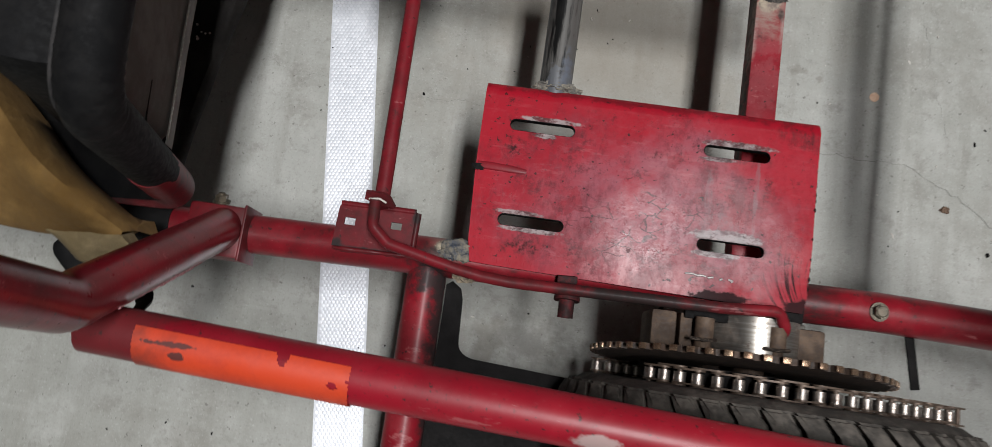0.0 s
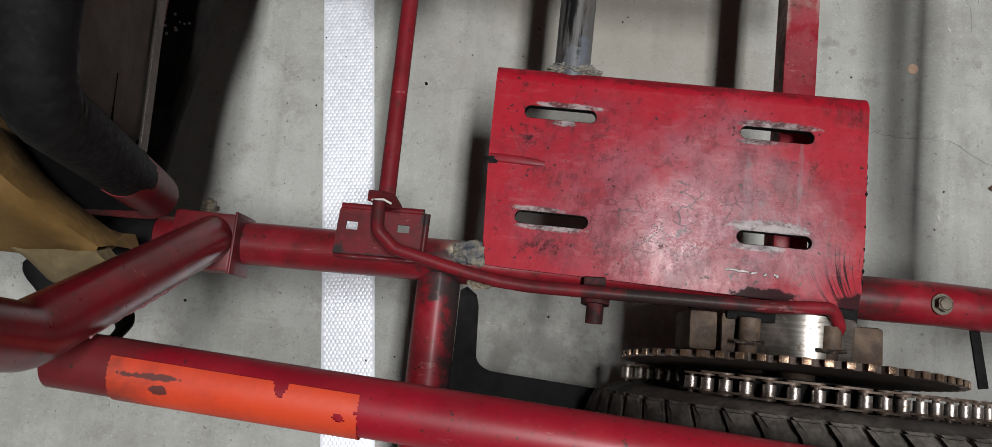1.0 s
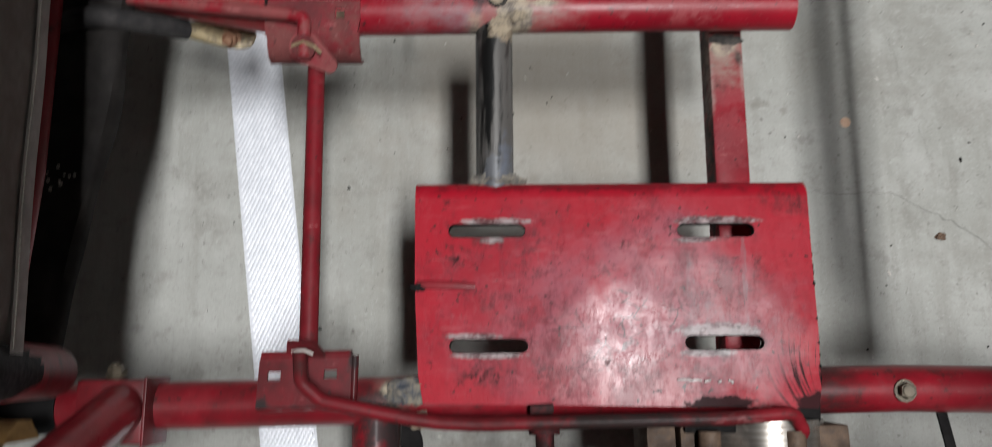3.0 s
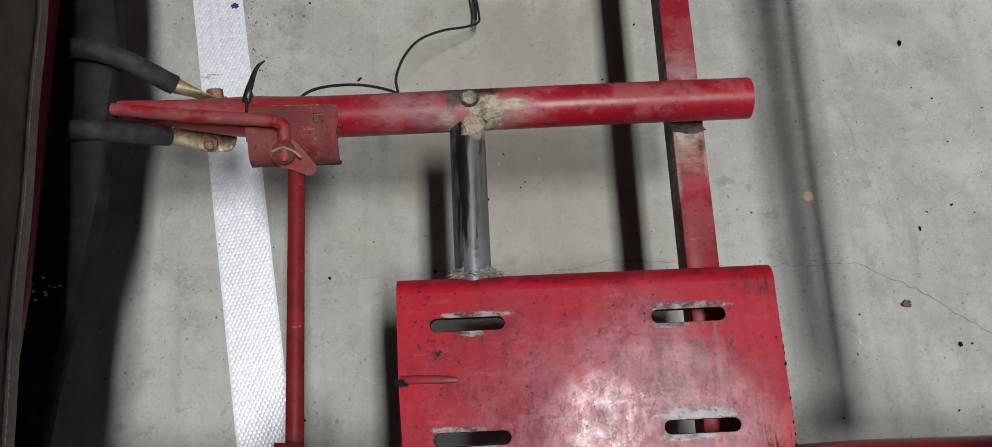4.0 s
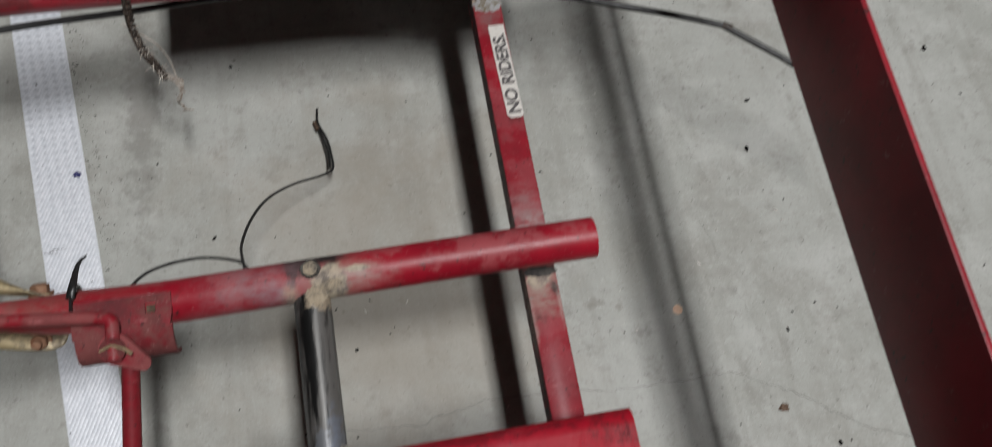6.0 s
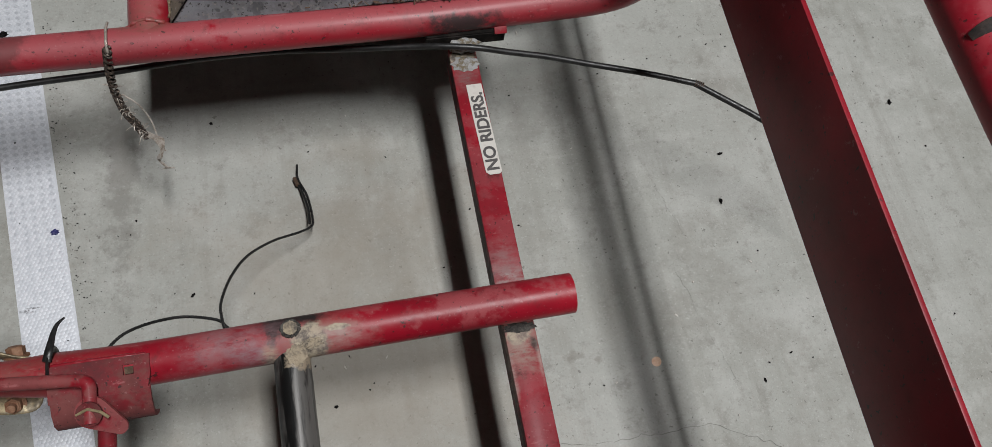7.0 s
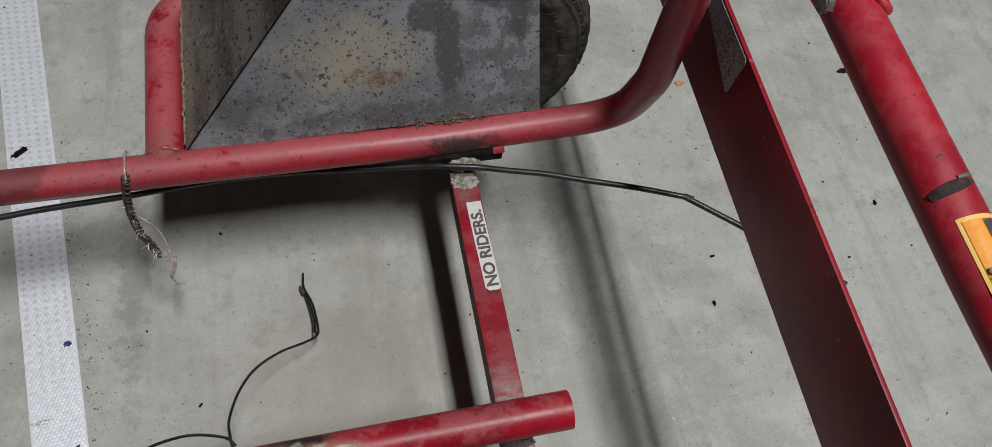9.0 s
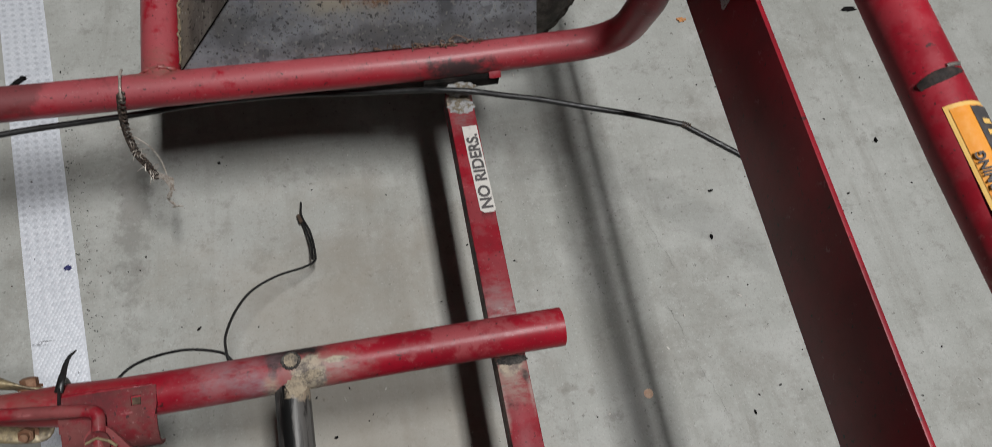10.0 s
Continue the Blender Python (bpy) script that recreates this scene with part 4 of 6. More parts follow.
part("weld_bead", lump((0.0530, 0.3390, 0.1990), (0.0056, 0.0056, 0.0008), 5.0, 0.3, 2.0), M_WELD, brace)

# box bar under the plate
bm = bmesh.new()
block(bm, pose(0.2285, 0.322, 0.150), 0.0262, 0.548, 0.0262, 0.0028)
box_bar = part("box_bar", bm, M_RED_BOX, kart, "red square steel bar with burnt, chipped paint")
part("weld_bead", lump((0.2285, 0.3225, 0.1630), (0.0125, 0.0040, 0.0020), 21.0, 0.4, 3.0), M_WELD_DARK, box_bar)
part("weld_bead", lump((0.2285, 0.3560, 0.1632), (0.0120, 0.0042, 0.0016), 22.0, 0.4, 3.0), M_WELD_GREY, box_bar)
bm = lump((0.2295, 0.5950, 0.1690), (0.0150, 0.0085, 0.0080), 6.0, 0.30, 3.0)
part("weld_blob", bm, M_WELD_GREY, box_bar, "crusted grey and tan weld")
part("weld_blob", lump((0.229, 0.577, 0.1630), (0.0120, 0.0080, 0.0020), 12.0, 0.28, 3.0), M_WELD_GREY, box_bar)
bm = bmesh.new()
block(bm, pose(0.232, 0.6035, 0.1830, 35, 0, 0.5), 0.074, 0.014, 0.004, 0.0012)
block(bm, pose(0.232, 0.5980, 0.1730, 90, 0, 0.5), 0.074, 0.013, 0.004, 0.0012)
part("angle_bracket", bm, plain("scorched_bracket", (0.007, 0.0065, 0.006), (0.028, 0.023, 0.021), 0.8, scale=90, bump=0.0008, spec=0.08), rail_c, "scorched black angle bracket")
bm = bmesh.new()
block(bm, pose(0.2640, 0.6005, 0.1825, 35, 0, 0.5), 0.012, 0.0125, 0.0052, 0.0012)
part("bracket_tip", bm, M_RED, rail_c, "red end of the bracket")

# sticker on the bar
m = Matrix.Translation((0.2335, 0.508, 0.1635)) @ pose(0, 0, 0, 0, 0, 90 + 1.2)
out = [(-0.045, -0.0072), (0.046, -0.0072), (0.046, 0.0070), (0.012, 0.0073), (-0.044, 0.0070), (-0.047, 0.004), (-0.047, -0.005)]
st = part("warning_sticker", sheet(out, [], 0.0004, m @ pose(0, 0, 0.0004)), M_STICKER, box_bar, "worn white sticker with black capitals")
lettering("NO RIDERS.", 0.0150, m @ pose(-0.0435, -0.0052, 0.00055), M_INK, st, squeeze=1.02)

# ---- engine plate ----
TILT_PLATE = 1.5
PLATE = Matrix.Translation((-0.005, 0.0, 0.1925)) @ pose(0, 0, 0, 0, -TILT_PLATE, 0)
outline = [(0.007, 0.052), (0.02, 0.0515), (0.27, 0.0475), (0.2725, 0.06), (0.2735, 0.10), (0.2728, 0.14), (0.2728, 0.1915), (0.0, 0.1915), (0.0005, 0.13), (0.0018, 0.128), (0.0007, 0.126), (0.0035, 0.07)]
bm = sheet(outline, [slot(x + 0.005, y, 0.0535, 0.0098) for x, y in SLOTS], 0.0042, PLATE)
plate_prof = [(0.1915 + 0.0125 * math.sin(radians(a)), -0.0125 + 0.0125 * math.cos(radians(a))) for a in range(0, 91, 9)] + [(0.204, -0.034)]
inn = [(0.1915 + 0.0085 * math.sin(radians(a)), -0.0125 + 0.0085 * math.cos(radians(a))) for a in range(0, 91, 9)] + [(0.2, -0.034)]
loops = []
for x in (0.0, 0.2728):
    loops.append([bm.verts.new(PLATE @ Vector((x, py, pz))) for py, pz in plate_prof + inn[::-1]])
n = len(loops[0])
for k in range(n):
    bm.faces.new((loops[0][k], loops[0][(k + 1) % n], loops[1][(k + 1) % n], loops[1][k]))
bm.faces.new(loops[0])
bm.faces.new(loops[1][::-1])
plate = part("engine_plate", bm, M_PLATE, kart, "red steel engine plate with four bolt slots, scraped and greasy")
# black lining added inside the slots; makes their insides look darker
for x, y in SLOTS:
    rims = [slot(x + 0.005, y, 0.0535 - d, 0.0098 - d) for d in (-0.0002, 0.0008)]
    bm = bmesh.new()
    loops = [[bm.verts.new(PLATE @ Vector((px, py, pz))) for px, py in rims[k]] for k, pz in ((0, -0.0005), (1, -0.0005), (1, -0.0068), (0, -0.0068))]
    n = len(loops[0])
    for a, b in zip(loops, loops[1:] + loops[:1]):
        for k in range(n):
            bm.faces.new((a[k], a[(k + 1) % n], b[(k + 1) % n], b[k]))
    part("slot_rim", bm, M_BLACK_EDGE, plate, "black slot wall")
bm = bmesh.new()
sweep(bm, [PLATE @ Vector(p) for p in ((0.002, 0.131, 0.0006), (0.012, 0.1312, 0.0010), (0.03, 0.1305, 0.0010), (0.042, 0.130, 0.0002))], 0.0042, 16, flat=[(0.75, 0.14), (0.75, 0.24), (0.7, 0.22), (0.45, 0.05)])
part("crease", bm, M_RED_SEAT, plate)
part("chip", lump(PLATE @ Vector((0.0035, 0.1295, 0.0010)), (0.0052, 0.0026, 0.0007), 4.0, 0.5), M_BLACK_EDGE, plate)
bm = bmesh.new()
edge = [PLATE @ Vector((0.2729 + 0.0004 * noise.noise(Vector((i * 0.4, 7, 2))), 0.061 + 0.092 * i / 70, -0.0008)) for i in range(71)]
sweep(bm, edge, 0.001, 8, radii=[0.0002 + 0.0016 * max(0.0, noise.noise(Vector((i * 0.33, 1, 9))) + 0.15) for i in range(71)])
part("chipped_edge", bm, M_BLACK_EDGE, plate, "black chipped edge")
bm = bmesh.new()
for k in range(5):
    sweep(bm, spline([PLATE @ Vector((0.177 + 0.009 * k, 0.0665 - 0.0006 * k, 0.0003)), PLATE @ Vector((0.182 + 0.008 * k, 0.0668 - 0.0004 * k, 0.0006)), PLATE @ Vector((0.187 + 0.006 * k, 0.0660, 0.0002))], 3), 0.0009, 6)
part("gouge", bm, M_PRIMER, plate)
part("weld_blob", lump((-0.009, 0.0595, 0.188), (0.014, 0.0095, 0.0055), 15.0, 0.35, 2.2), M_WELD_BLUE, plate, "blue-grey burnt weld at the corner")
part("weld_blob", lump((-0.001, 0.042, 0.184), (0.009, 0.007, 0.006), 18.0, 0.4, 2.4), M_WELD, plate)
bm = bmesh.new()
block(bm, pose(0.258, 0.049, 0.187, 0, -1.5, -2), 0.022, 0.022, 0.014, 0.003)
part("corner_lug", bm, M_BLACK_EDGE, plate, "black greasy lug")

# ---- roll bar, socket and arm ----
roll = part("roll_bar", bar([(-0.215, -0.0365, 0.338), (0.0, -0.0455, 0.344), (0.30, -0.058, 0.346), (0.62, -0.075, 0.346)], 0.0158, sides=26), M_RED_ROLL, kart, "glossy red roll bar tube")
bm = bmesh.new()
rings, rnd = [], random.Random(14)
NX, NA = 132, 48
for i in range(NX + 1):
    x = -0.178 + 0.131 * i / NX
    cy, cz = -0.0385 - 0.0335 * (x + 0.178) / 0.66 * 0.85, 0.3389 + 0.006 * min(1.0, (x + 0.218) / 0.218)
    row_ = []
    for k in range(NA + 1):
        a = radians(62 + 147 * k / NA)
        rag = 0.0012 * noise.noise(Vector((k * 0.9, 3, 1))) if i in (0, NX) else 0.0
        row_.append(bm.verts.new((x + rag, cy + 0.01618 * math.cos(a), cz + 0.01618 * math.sin(a))))
    rings.append(row_)


def torn(x, k):
    """True where the tape is torn away: a notch in its upper edge, a hole and a nick near its end."""
    w = 0.0008 * noise.noise(Vector((x * 900, k * 0.7, 0)))
    return (abs(x + 0.0875 + w) < 0.0042 - 0.00032 * k and k < 9) or ((x + 0.0565 + w) ** 2 / 0.0030 ** 2 + (k - 15) ** 2 / 2.6 ** 2 < 1) or (x > -0.0492 and 10 <= k <= 11) or (x > -0.0500 and k > 43)


for i, (a, b) in enumerate(zip(rings, rings[1:])):
    for k in range(NA):
        if not torn(-0.178 + 0.131 * (i + 0.5) / NX, k):
            bm.faces.new((a[k], a[k + 1], b[k + 1], b[k]))
part("marking_tape", bm, M_ORANGE, roll, "bright orange tape with a torn edge")
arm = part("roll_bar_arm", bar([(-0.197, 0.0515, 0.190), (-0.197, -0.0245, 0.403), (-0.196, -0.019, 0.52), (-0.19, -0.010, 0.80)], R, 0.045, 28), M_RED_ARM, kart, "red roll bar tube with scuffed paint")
bm = bmesh.new()
foot, knee, out_ = Vector((-0.197, 0.0515, 0.190)), Vector((-0.197, -0.0245, 0.403)), Vector((0.74, -0.62, -0.25)).normalized()
line = [foot.lerp(knee, 0.32 + 0.52 * i / 24) + out_ * (R - 0.0001) for i in range(25)]
sweep(bm, line, 0.001, 8, radii=[0.0004 + 0.0015 * abs(noise.noise(Vector((i * 0.35, 2, 5)))) ** 0.6 for i in range(25)], flat=[(1.0, 1.0)] * 25)
part("paint_scuff", bm, M_SCUFF, arm, "pale scraped streak")
bm = bmesh.new()
block(bm, pose(-0.203, 0.0475, 0.178), 0.046, 0.042, 0.040, 0.003)
sock = part("socket", bm, M_RED_DARK, kart, "red square weld socket")
bm = bmesh.new()
block(bm, pose(-0.1795, 0.0475, 0.1805), 0.0022, 0.045, 0.041, 0.0009)
part("socket_flange", bm, M_RED_DARK, sock)
part("nut", bolt(pose(-0.206, 0.0715, 0.184, -65, 0, 0), 0.0052, True, 0.003), M_BOLT, sock, "dull zinc nut")

# ---- pedal bracket on the near rail ----
out = [(-0.109, 0.049), (-0.045, 0.0505), (-0.0435, 0.083), (-0.0455, 0.0845), (-0.106, 0.0835), (-0.1075, 0.081)]
brk = part("rod_bracket", sheet(out, [square(-0.0975, 0.0700, 0.0088, 0.0060), square(-0.0600, 0.0712, 0.0088, 0.0058)], 0.0028, pose(0, 0, 0.1935)), M_RED_TAB, rail_a, "folded red steel tab with two square holes")
bm = bmesh.new()
sweep(bm, [Vector((-0.1065, 0.0838, 0.1918)), Vector((-0.046, 0.0848, 0.1918))], 0.0026, 10)
sweep(bm, [Vector((-0.0445, 0.0515, 0.1918)), Vector((-0.0440, 0.084, 0.1918))], 0.0026, 10)
part("rolled_edge", bm, M_RED_TAB, brk)
bm = weld([(-0.109, 0.0475, 0.1892), (-0.09, 0.0478, 0.1898), (-0.07, 0.0485, 0.1898), (-0.046, 0.0492, 0.1892)], 0.0022, 41, 0.3)
part("weld_bead", bm, M_RED_DARK, brk)

# ---- brake linkage ----
linkage = thing("brake_linkage", (-0.07, 0.2, 0.0), "red bent brake rods with flat clevis tabs and cotter pins", "brake rod")
part("pull_rod", bar([(-0.0728, 0.083, 0.205), (-0.0785, 0.298, 0.186)], 0.0062, 0.2, 16), M_RED_SEAT, linkage)
part("clevis_tab", sheet([(-0.0115, -0.0036), (-0.0110, 0.0036), (0.003, 0.0044), (0.0082, 0.0020), (0.0130, -0.0055), (0.0065, -0.0062)], [], 0.0032, pose(-0.0725, 0.0875, 0.2190, 40, 0, -4)), M_RED_DARK, linkage, "dark red flat tab")
pin = part("cotter_pin", bar([(-0.080, 0.0855, 0.2215), (-0.072, 0.0865, 0.2235), (-0.066, 0.084, 0.2225)], 0.0008, 0.004, 8), M_STICKER, linkage, "bent pale cotter pin")
part("brake_rod", bar([(-0.0748, 0.086, 0.222), (-0.0750, 0.066, 0.2135), (-0.062, 0.0545, 0.2115), (-0.025, 0.0465, 0.2085), (-0.004, 0.0425, 0.2065), (0.014, 0.0400, 0.2055), (0.036, 0.0388, 0.2050), (0.105, 0.0400, 0.2065), (0.20, 0.0420, 0.2115), (0.243, 0.0455, 0.212), (0.251, 0.034, 0.205), (0.251, 0.022, 0.19)], 0.0046, 0.009, 16), M_ROD, linkage, "long bent rod, red worn to grease black")
stud = part("stud", bar([(0.0825, 0.044, 0.198), (0.083, 0.0185, 0.1945)], 0.0062, sides=20), M_GREASY, plate, "dark red stud")
bm = bmesh.new()
disc(bm, pose(0.0825, 0.0335, 0.1965, 84, 0, 0), 0.0102, 0.004, 24)
part("collar", bm, M_GREASY, stud)
bm = bmesh.new()
block(bm, pose(0.081, 0.0480, 0.1965, 12, 0, 3), 0.0160, 0.0065, 0.0045, 0.0014)
part("stud_tab", bm, M_GREASY, stud, "dark red welded tab")

# bracket, lever and clevis on the centre tube
bm = sheet([(-0.114, 0.0), (-0.0485, 0.0005), (-0.046, 0.012), (-0.046, 0.026), (-0.112, 0.026), (-0.1145, 0.012)], [square(-0.0605, 0.0165, 0.0072, 0.0072)], 0.0028, Matrix.Translation((0, 0.3105, 0.1962)) @ pose(0, 0, 0, 9, 0, 0))
for (x0, x1) in ((-0.113, -0.0465),):
    prof = [(0.312, 0.1965), (0.303, 0.1925), (0.297, 0.187), (0.2955, 0.180), (0.299, 0.173)]
    low = [(y + 0.0028, z - 0.0012) for y, z in prof][::-1]
    a = [bm.verts.new((x0, y, z)) for y, z in prof + low]
    b = [bm.verts.new((x1, y, z)) for y, z in prof + low]
    for k in range(len(a)):
        bm.faces.new((a[k], a[(k + 1) % len(a)], b[(k + 1) % len(a)], b[k]))
    bm.faces.new(a[::-1])
    bm.faces.new(b)
brk2 = part("rod_bracket", bm, M_RED_BROWN, centre, "curved red bracket with a square hole, brown with dust")
# added pad hides the red tube and gives the hole its dark brown inside
bm = bmesh.new()
block(bm, Matrix.Translation((0, 0.3105, 0.1962)) @ pose(0, 0, 0, 9, 0, 0) @ pose(-0.0603, 0.0160, -0.0014), 0.0058, 0.0052, 0.0016, 0)
part("hole_pad", bm, plain("brown_hole_fill", (0.06, 0.035, 0.022), (0.13, 0.085, 0.055), 0.9, scale=200), brk2, "brown pad in the square hole")
part("weld_bead", weld([(-0.113, 0.3375, 0.1975), (-0.09, 0.3372, 0.1985), (-0.07, 0.337, 0.1985), (-0.0485, 0.3368, 0.1975)], 0.0016, 51, 0.3), M_RED, brk2)
M_LEVER = red_paint("red_enamel_lever", 0.75, 0.5, grime_shade=0.36, cover=0.05, gloss=0.5, dustc=(0.28, 0.085, 0.08))
part("lever", bar([(-0.213, 0.3395, 0.196), (-0.16, 0.3305, 0.202), (-0.092, 0.3225, 0.2055), (-0.0840, 0.3190, 0.2065), (-0.0838, 0.291, 0.2035)], 0.0048, 0.008, 16), M_LEVER, linkage, "dusty red bent lever rod")
part("clevis_tab", sheet(hull((0.0, 0.0), 0.0112, (0.0165, -0.0125), 0.0055), [], 0.0028, pose(-0.0838, 0.2995, 0.2015, 26, 0, 0)), M_LEVER, linkage, "red flat eye tab")
bm = bmesh.new()
disc(bm, pose(-0.0838, 0.2975, 0.2070, 28, 0, 0), 0.0086, 0.0018, 24)
part("washer", bm, M_RED_BROWN, linkage, "dusty red washer")
part("cotter_pin", bar([(-0.092, 0.298, 0.2075), (-0.084, 0.3005, 0.2095), (-0.076, 0.2975, 0.208), (-0.0715, 0.2935, 0.2055)], 0.0011, 0.004, 8), M_BRASS, linkage)

# ---- sleeved anchor tubes bolted to the centre tube ----
anchor = thing("anchor_strap", (-0.2, 0.36, 0.0), "black foam-sleeved steel tubes with flattened brassy ends bolted on", "bracket")
for k, (pts, eye, up) in enumerate((([(-0.265, 0.378, 0.200), (-0.236, 0.3815, 0.213), (-0.206, 0.376, 0.205), (-0.174, 0.3645, 0.181)], (-0.145, 0.3555, 0.169), 1), ([(-0.262, 0.317, 0.196), (-0.232, 0.319, 0.208), (-0.204, 0.323, 0.189), (-0.182, 0.3285, 0.166)], (-0.146, 0.330, 0.151), -1))):
    p = spline(pts, 6)
    bm = bmesh.new()
    sweep(bm, p, 0.0078, 18, lumps=0.05)
    part("foam_sleeve", bm, M_SLEEVE, anchor)
    q = spline([pts[-1], Vector(pts[-1]).lerp(Vector(eye), 0.35), Vector(pts[-1]).lerp(Vector(eye), 0.7), eye, Vector(eye) + Vector((0.012, -0.002 * up, -0.001))], 5)
    bm = bmesh.new()
    fl = []
    for i in range(len(q)):
        s = i / (len(q) - 1)
        wide = 1.0 + 0.75 * min(1, s / 0.5) if s < 0.8 else 1.75 * math.sqrt(max(0.02, 1 - ((s - 0.8) / 0.2) ** 2))
        fl.append((wide * 0.95, max(0.22, 1.0 - 1.5 * s)) if k else (max(0.30, 1.0 - 1.4 * s), wide * 0.8))
    sweep(bm, q, 0.0066, 18, flat=fl)
    end = part("flattened_end", bm, M_BRASS, anchor, "flattened yellow zinc steel end")
    if k == 0:
        part("bolt", bolt(pose(-0.1465, 0.3575, 0.1680, -62, 0, 0), 0.0066, True, 0.0), M_RUST, end, "rusty hex bolt")
    else:
        part("bolt", bolt(pose(-0.1525, 0.3275, 0.1530, 35, 6, 0), 0.0060, True, 0.006), M_RUST, end, "rusty bolt with nut")

# cable tie round the centre tube
tie = thing("cable_tie", (-0.117, 0.336, 0.0), "black cable tie wrapped round the red tube, tail up", "cable tie")
bm = bmesh.new()
ringp = [Vector((-0.1145 + 0.0015 * math.sin(radians(a)), 0.336 + 0.0182 * math.cos(radians(a)), 0.183 + 0.0185 * math.sin(radians(a)))) for a in range(0, 361, 15)]
sweep(bm, ringp, 0.0022, 8, flat=[(1.3, 0.5)] * len(ringp))
part("band", bm, M_CABLE, tie)
bm = bmesh.new()
tp = spline([(-0.1140, 0.3405, 0.2005), (-0.1120, 0.348, 0.202), (-0.109, 0.353, 0.206), (-0.106, 0.357, 0.211), (-0.102, 0.362, 0.215), (-0.0965, 0.3655, 0.217)], 5)
sweep(bm, tp, 0.0022, 8, radii=[0.0026 - 0.0021 * (i / (len(tp) - 1)) ** 1.5 for i in range(len(tp))], flat=[(1.2, 0.6)] * len(tp))
part("tail", bm, M_CABLE, tie)

# ---- rear guard ----
foot_l, head_l = Vector((0.4320, 0, 0.2650)), Vector((0.4372, 0, 0.3550))
side = (head_l - foot_l).normalized()
along = Vector((0.013, 1, 0)).normalized()
nrm = along.cross(side).normalized()
m = Matrix.Identity(4)
mid = (foot_l + head_l) / 2
for i, axis in enumerate((along, side, nrm)):
    m.col[i][:3] = axis
m.translation = (mid.x, 0.30, mid.z)
bm = bmesh.new()
block(bm, m @ pose(0.135, 0, 0), 0.78, (head_l - foot_l).length, 0.0042, 0.001)
guard = part("guard_plate", bm, M_RED_GUARD, kart, "wide flat red steel guard strip standing on edge")
worn = Nodes("worn_grey_decal")
wc = worn.mix(worn.ramp(worn.noise(420, 5, 0.7), 0.52, 0.58), (0.46, 0.43, 0.43), (0.13, 0.05, 0.05))
M_DECAL = worn.done(wc, 0.6)
fl = 1 if nrm.x < 0 else -1
dm = m @ pose(0, 0, 0.0022 * fl)
part("decal", sheet([(0.247, 0.003), (0.250, 0.001), (0.330, 0.024), (0.370, 0.034), (0.370, 0.0425), (0.250, 0.0425), (0.247, 0.040)], [], 0.0003, dm), M_DECAL, guard, "worn speckled grey decal")

RH, HX, HZ = 0.0163, 0.4205, 0.4915


def on_hoop(y, a, r):
    """A place round the hoop tube: a in degrees from straight up, towards the kart's rear."""
    return Vector((HX + 0.011 * (y - 0.3) + r * math.sin(radians(a)), y, HZ + r * math.cos(radians(a))))


hoop = part("guard_hoop", bar([(0.72, -0.10, HZ), (0.425, 0.015, HZ), on_hoop(0.30, 0, 0), on_hoop(0.482, 0, 0)], RH, 0.14, 30), M_RED_CLEAN, kart, "red round hoop tube above the guard")
bm = bmesh.new()
jp = [on_hoop(0.474, 0, 0), on_hoop(0.483, 0, 0), on_hoop(0.504, 0, 0), Vector((0.426, 0.559, 0.501)), Vector((0.428, 0.753, 0.520))]
sweep(bm, jp, RH, 30, radii=[RH * 0.9, RH * 1.02, RH * 1.13, RH * 1.15, RH * 1.15])
joint = part("joint_sleeve", bm, M_RED_CLEAN, hoop, "red sleeve of a bolted tube joint")
part("bolt", bolt(Matrix.Translation(on_hoop(0.4744, -68, RH + 0.001)) @ pose(0, 0, 0, 0, -78, 0), 0.0058, False), M_STEEL, hoop, "shiny hex bolt")
bm = bmesh.new()
sweep(bm, spline([on_hoop(0.489, 74, RH + 0.001), on_hoop(0.478, 72, RH + 0.003), on_hoop(0.4665, 65, RH + 0.002), on_hoop(0.4635, 46, RH + 0.001), on_hoop(0.4685, 26, RH + 0.001), on_hoop(0.4795, 2, RH + 0.001)], 5), 0.0033, 10)
part("sleeve_lip", bm, M_RED_CLEAN, joint)
# torn gap of the tube seam, drawn as a dark strip for its shaded depth
gap = [on_hoop(0.3397 + 0.0055 * (a + 60) / 120, a, RH + 0.0004) for a in range(-62, 32, 8)]
bm = bmesh.new()
sweep(bm, gap, 0.003, 8, radii=[0.0008 + 0.0027 * max(0.0, math.sin(math.pi * (i + 2.5) / (len(gap) + 2))) for i in range(len(gap))], flat=[(1.0, 0.22)] * len(gap))
seam = part("weld_gap", bm, plain("gap_shade", (0.012, 0.008, 0.007), (0.05, 0.033, 0.028), 0.8, scale=200), hoop, "dark gap of the seam")
bm = bmesh.new()
sweep(bm, [p + Vector((0.0, 0.004, -0.0002)) for p in gap[-5:]], 0.0012, 8)
part("seam_lip", bm, M_STEEL, seam)
# label wrapped on the hoop


def wrapped(bm, y0, y1, a0, a1, r):
    rings = [[bm.verts.new(on_hoop(y0 + (y1 - y0) * i / 8, a0 + (a1 - a0) * k / 10, r)) for k in range(11)] for i in range(9)]
    for a, b in zip(rings, rings[1:]):
        for k in range(10):
            bm.faces.new((a[k], a[k + 1], b[k + 1], b[k]))


bm = bmesh.new()
wrapped(bm, 0.3245, 0.242, -42, 60, RH + 0.0003)
lab = part("warning_label", bm, M_LABEL_EDGE, hoop, "orange and black warning label wrapped on the tube")
bm = bmesh.new()
wrapped(bm, 0.322, 0.244, -34, 52, RH + 0.0006)
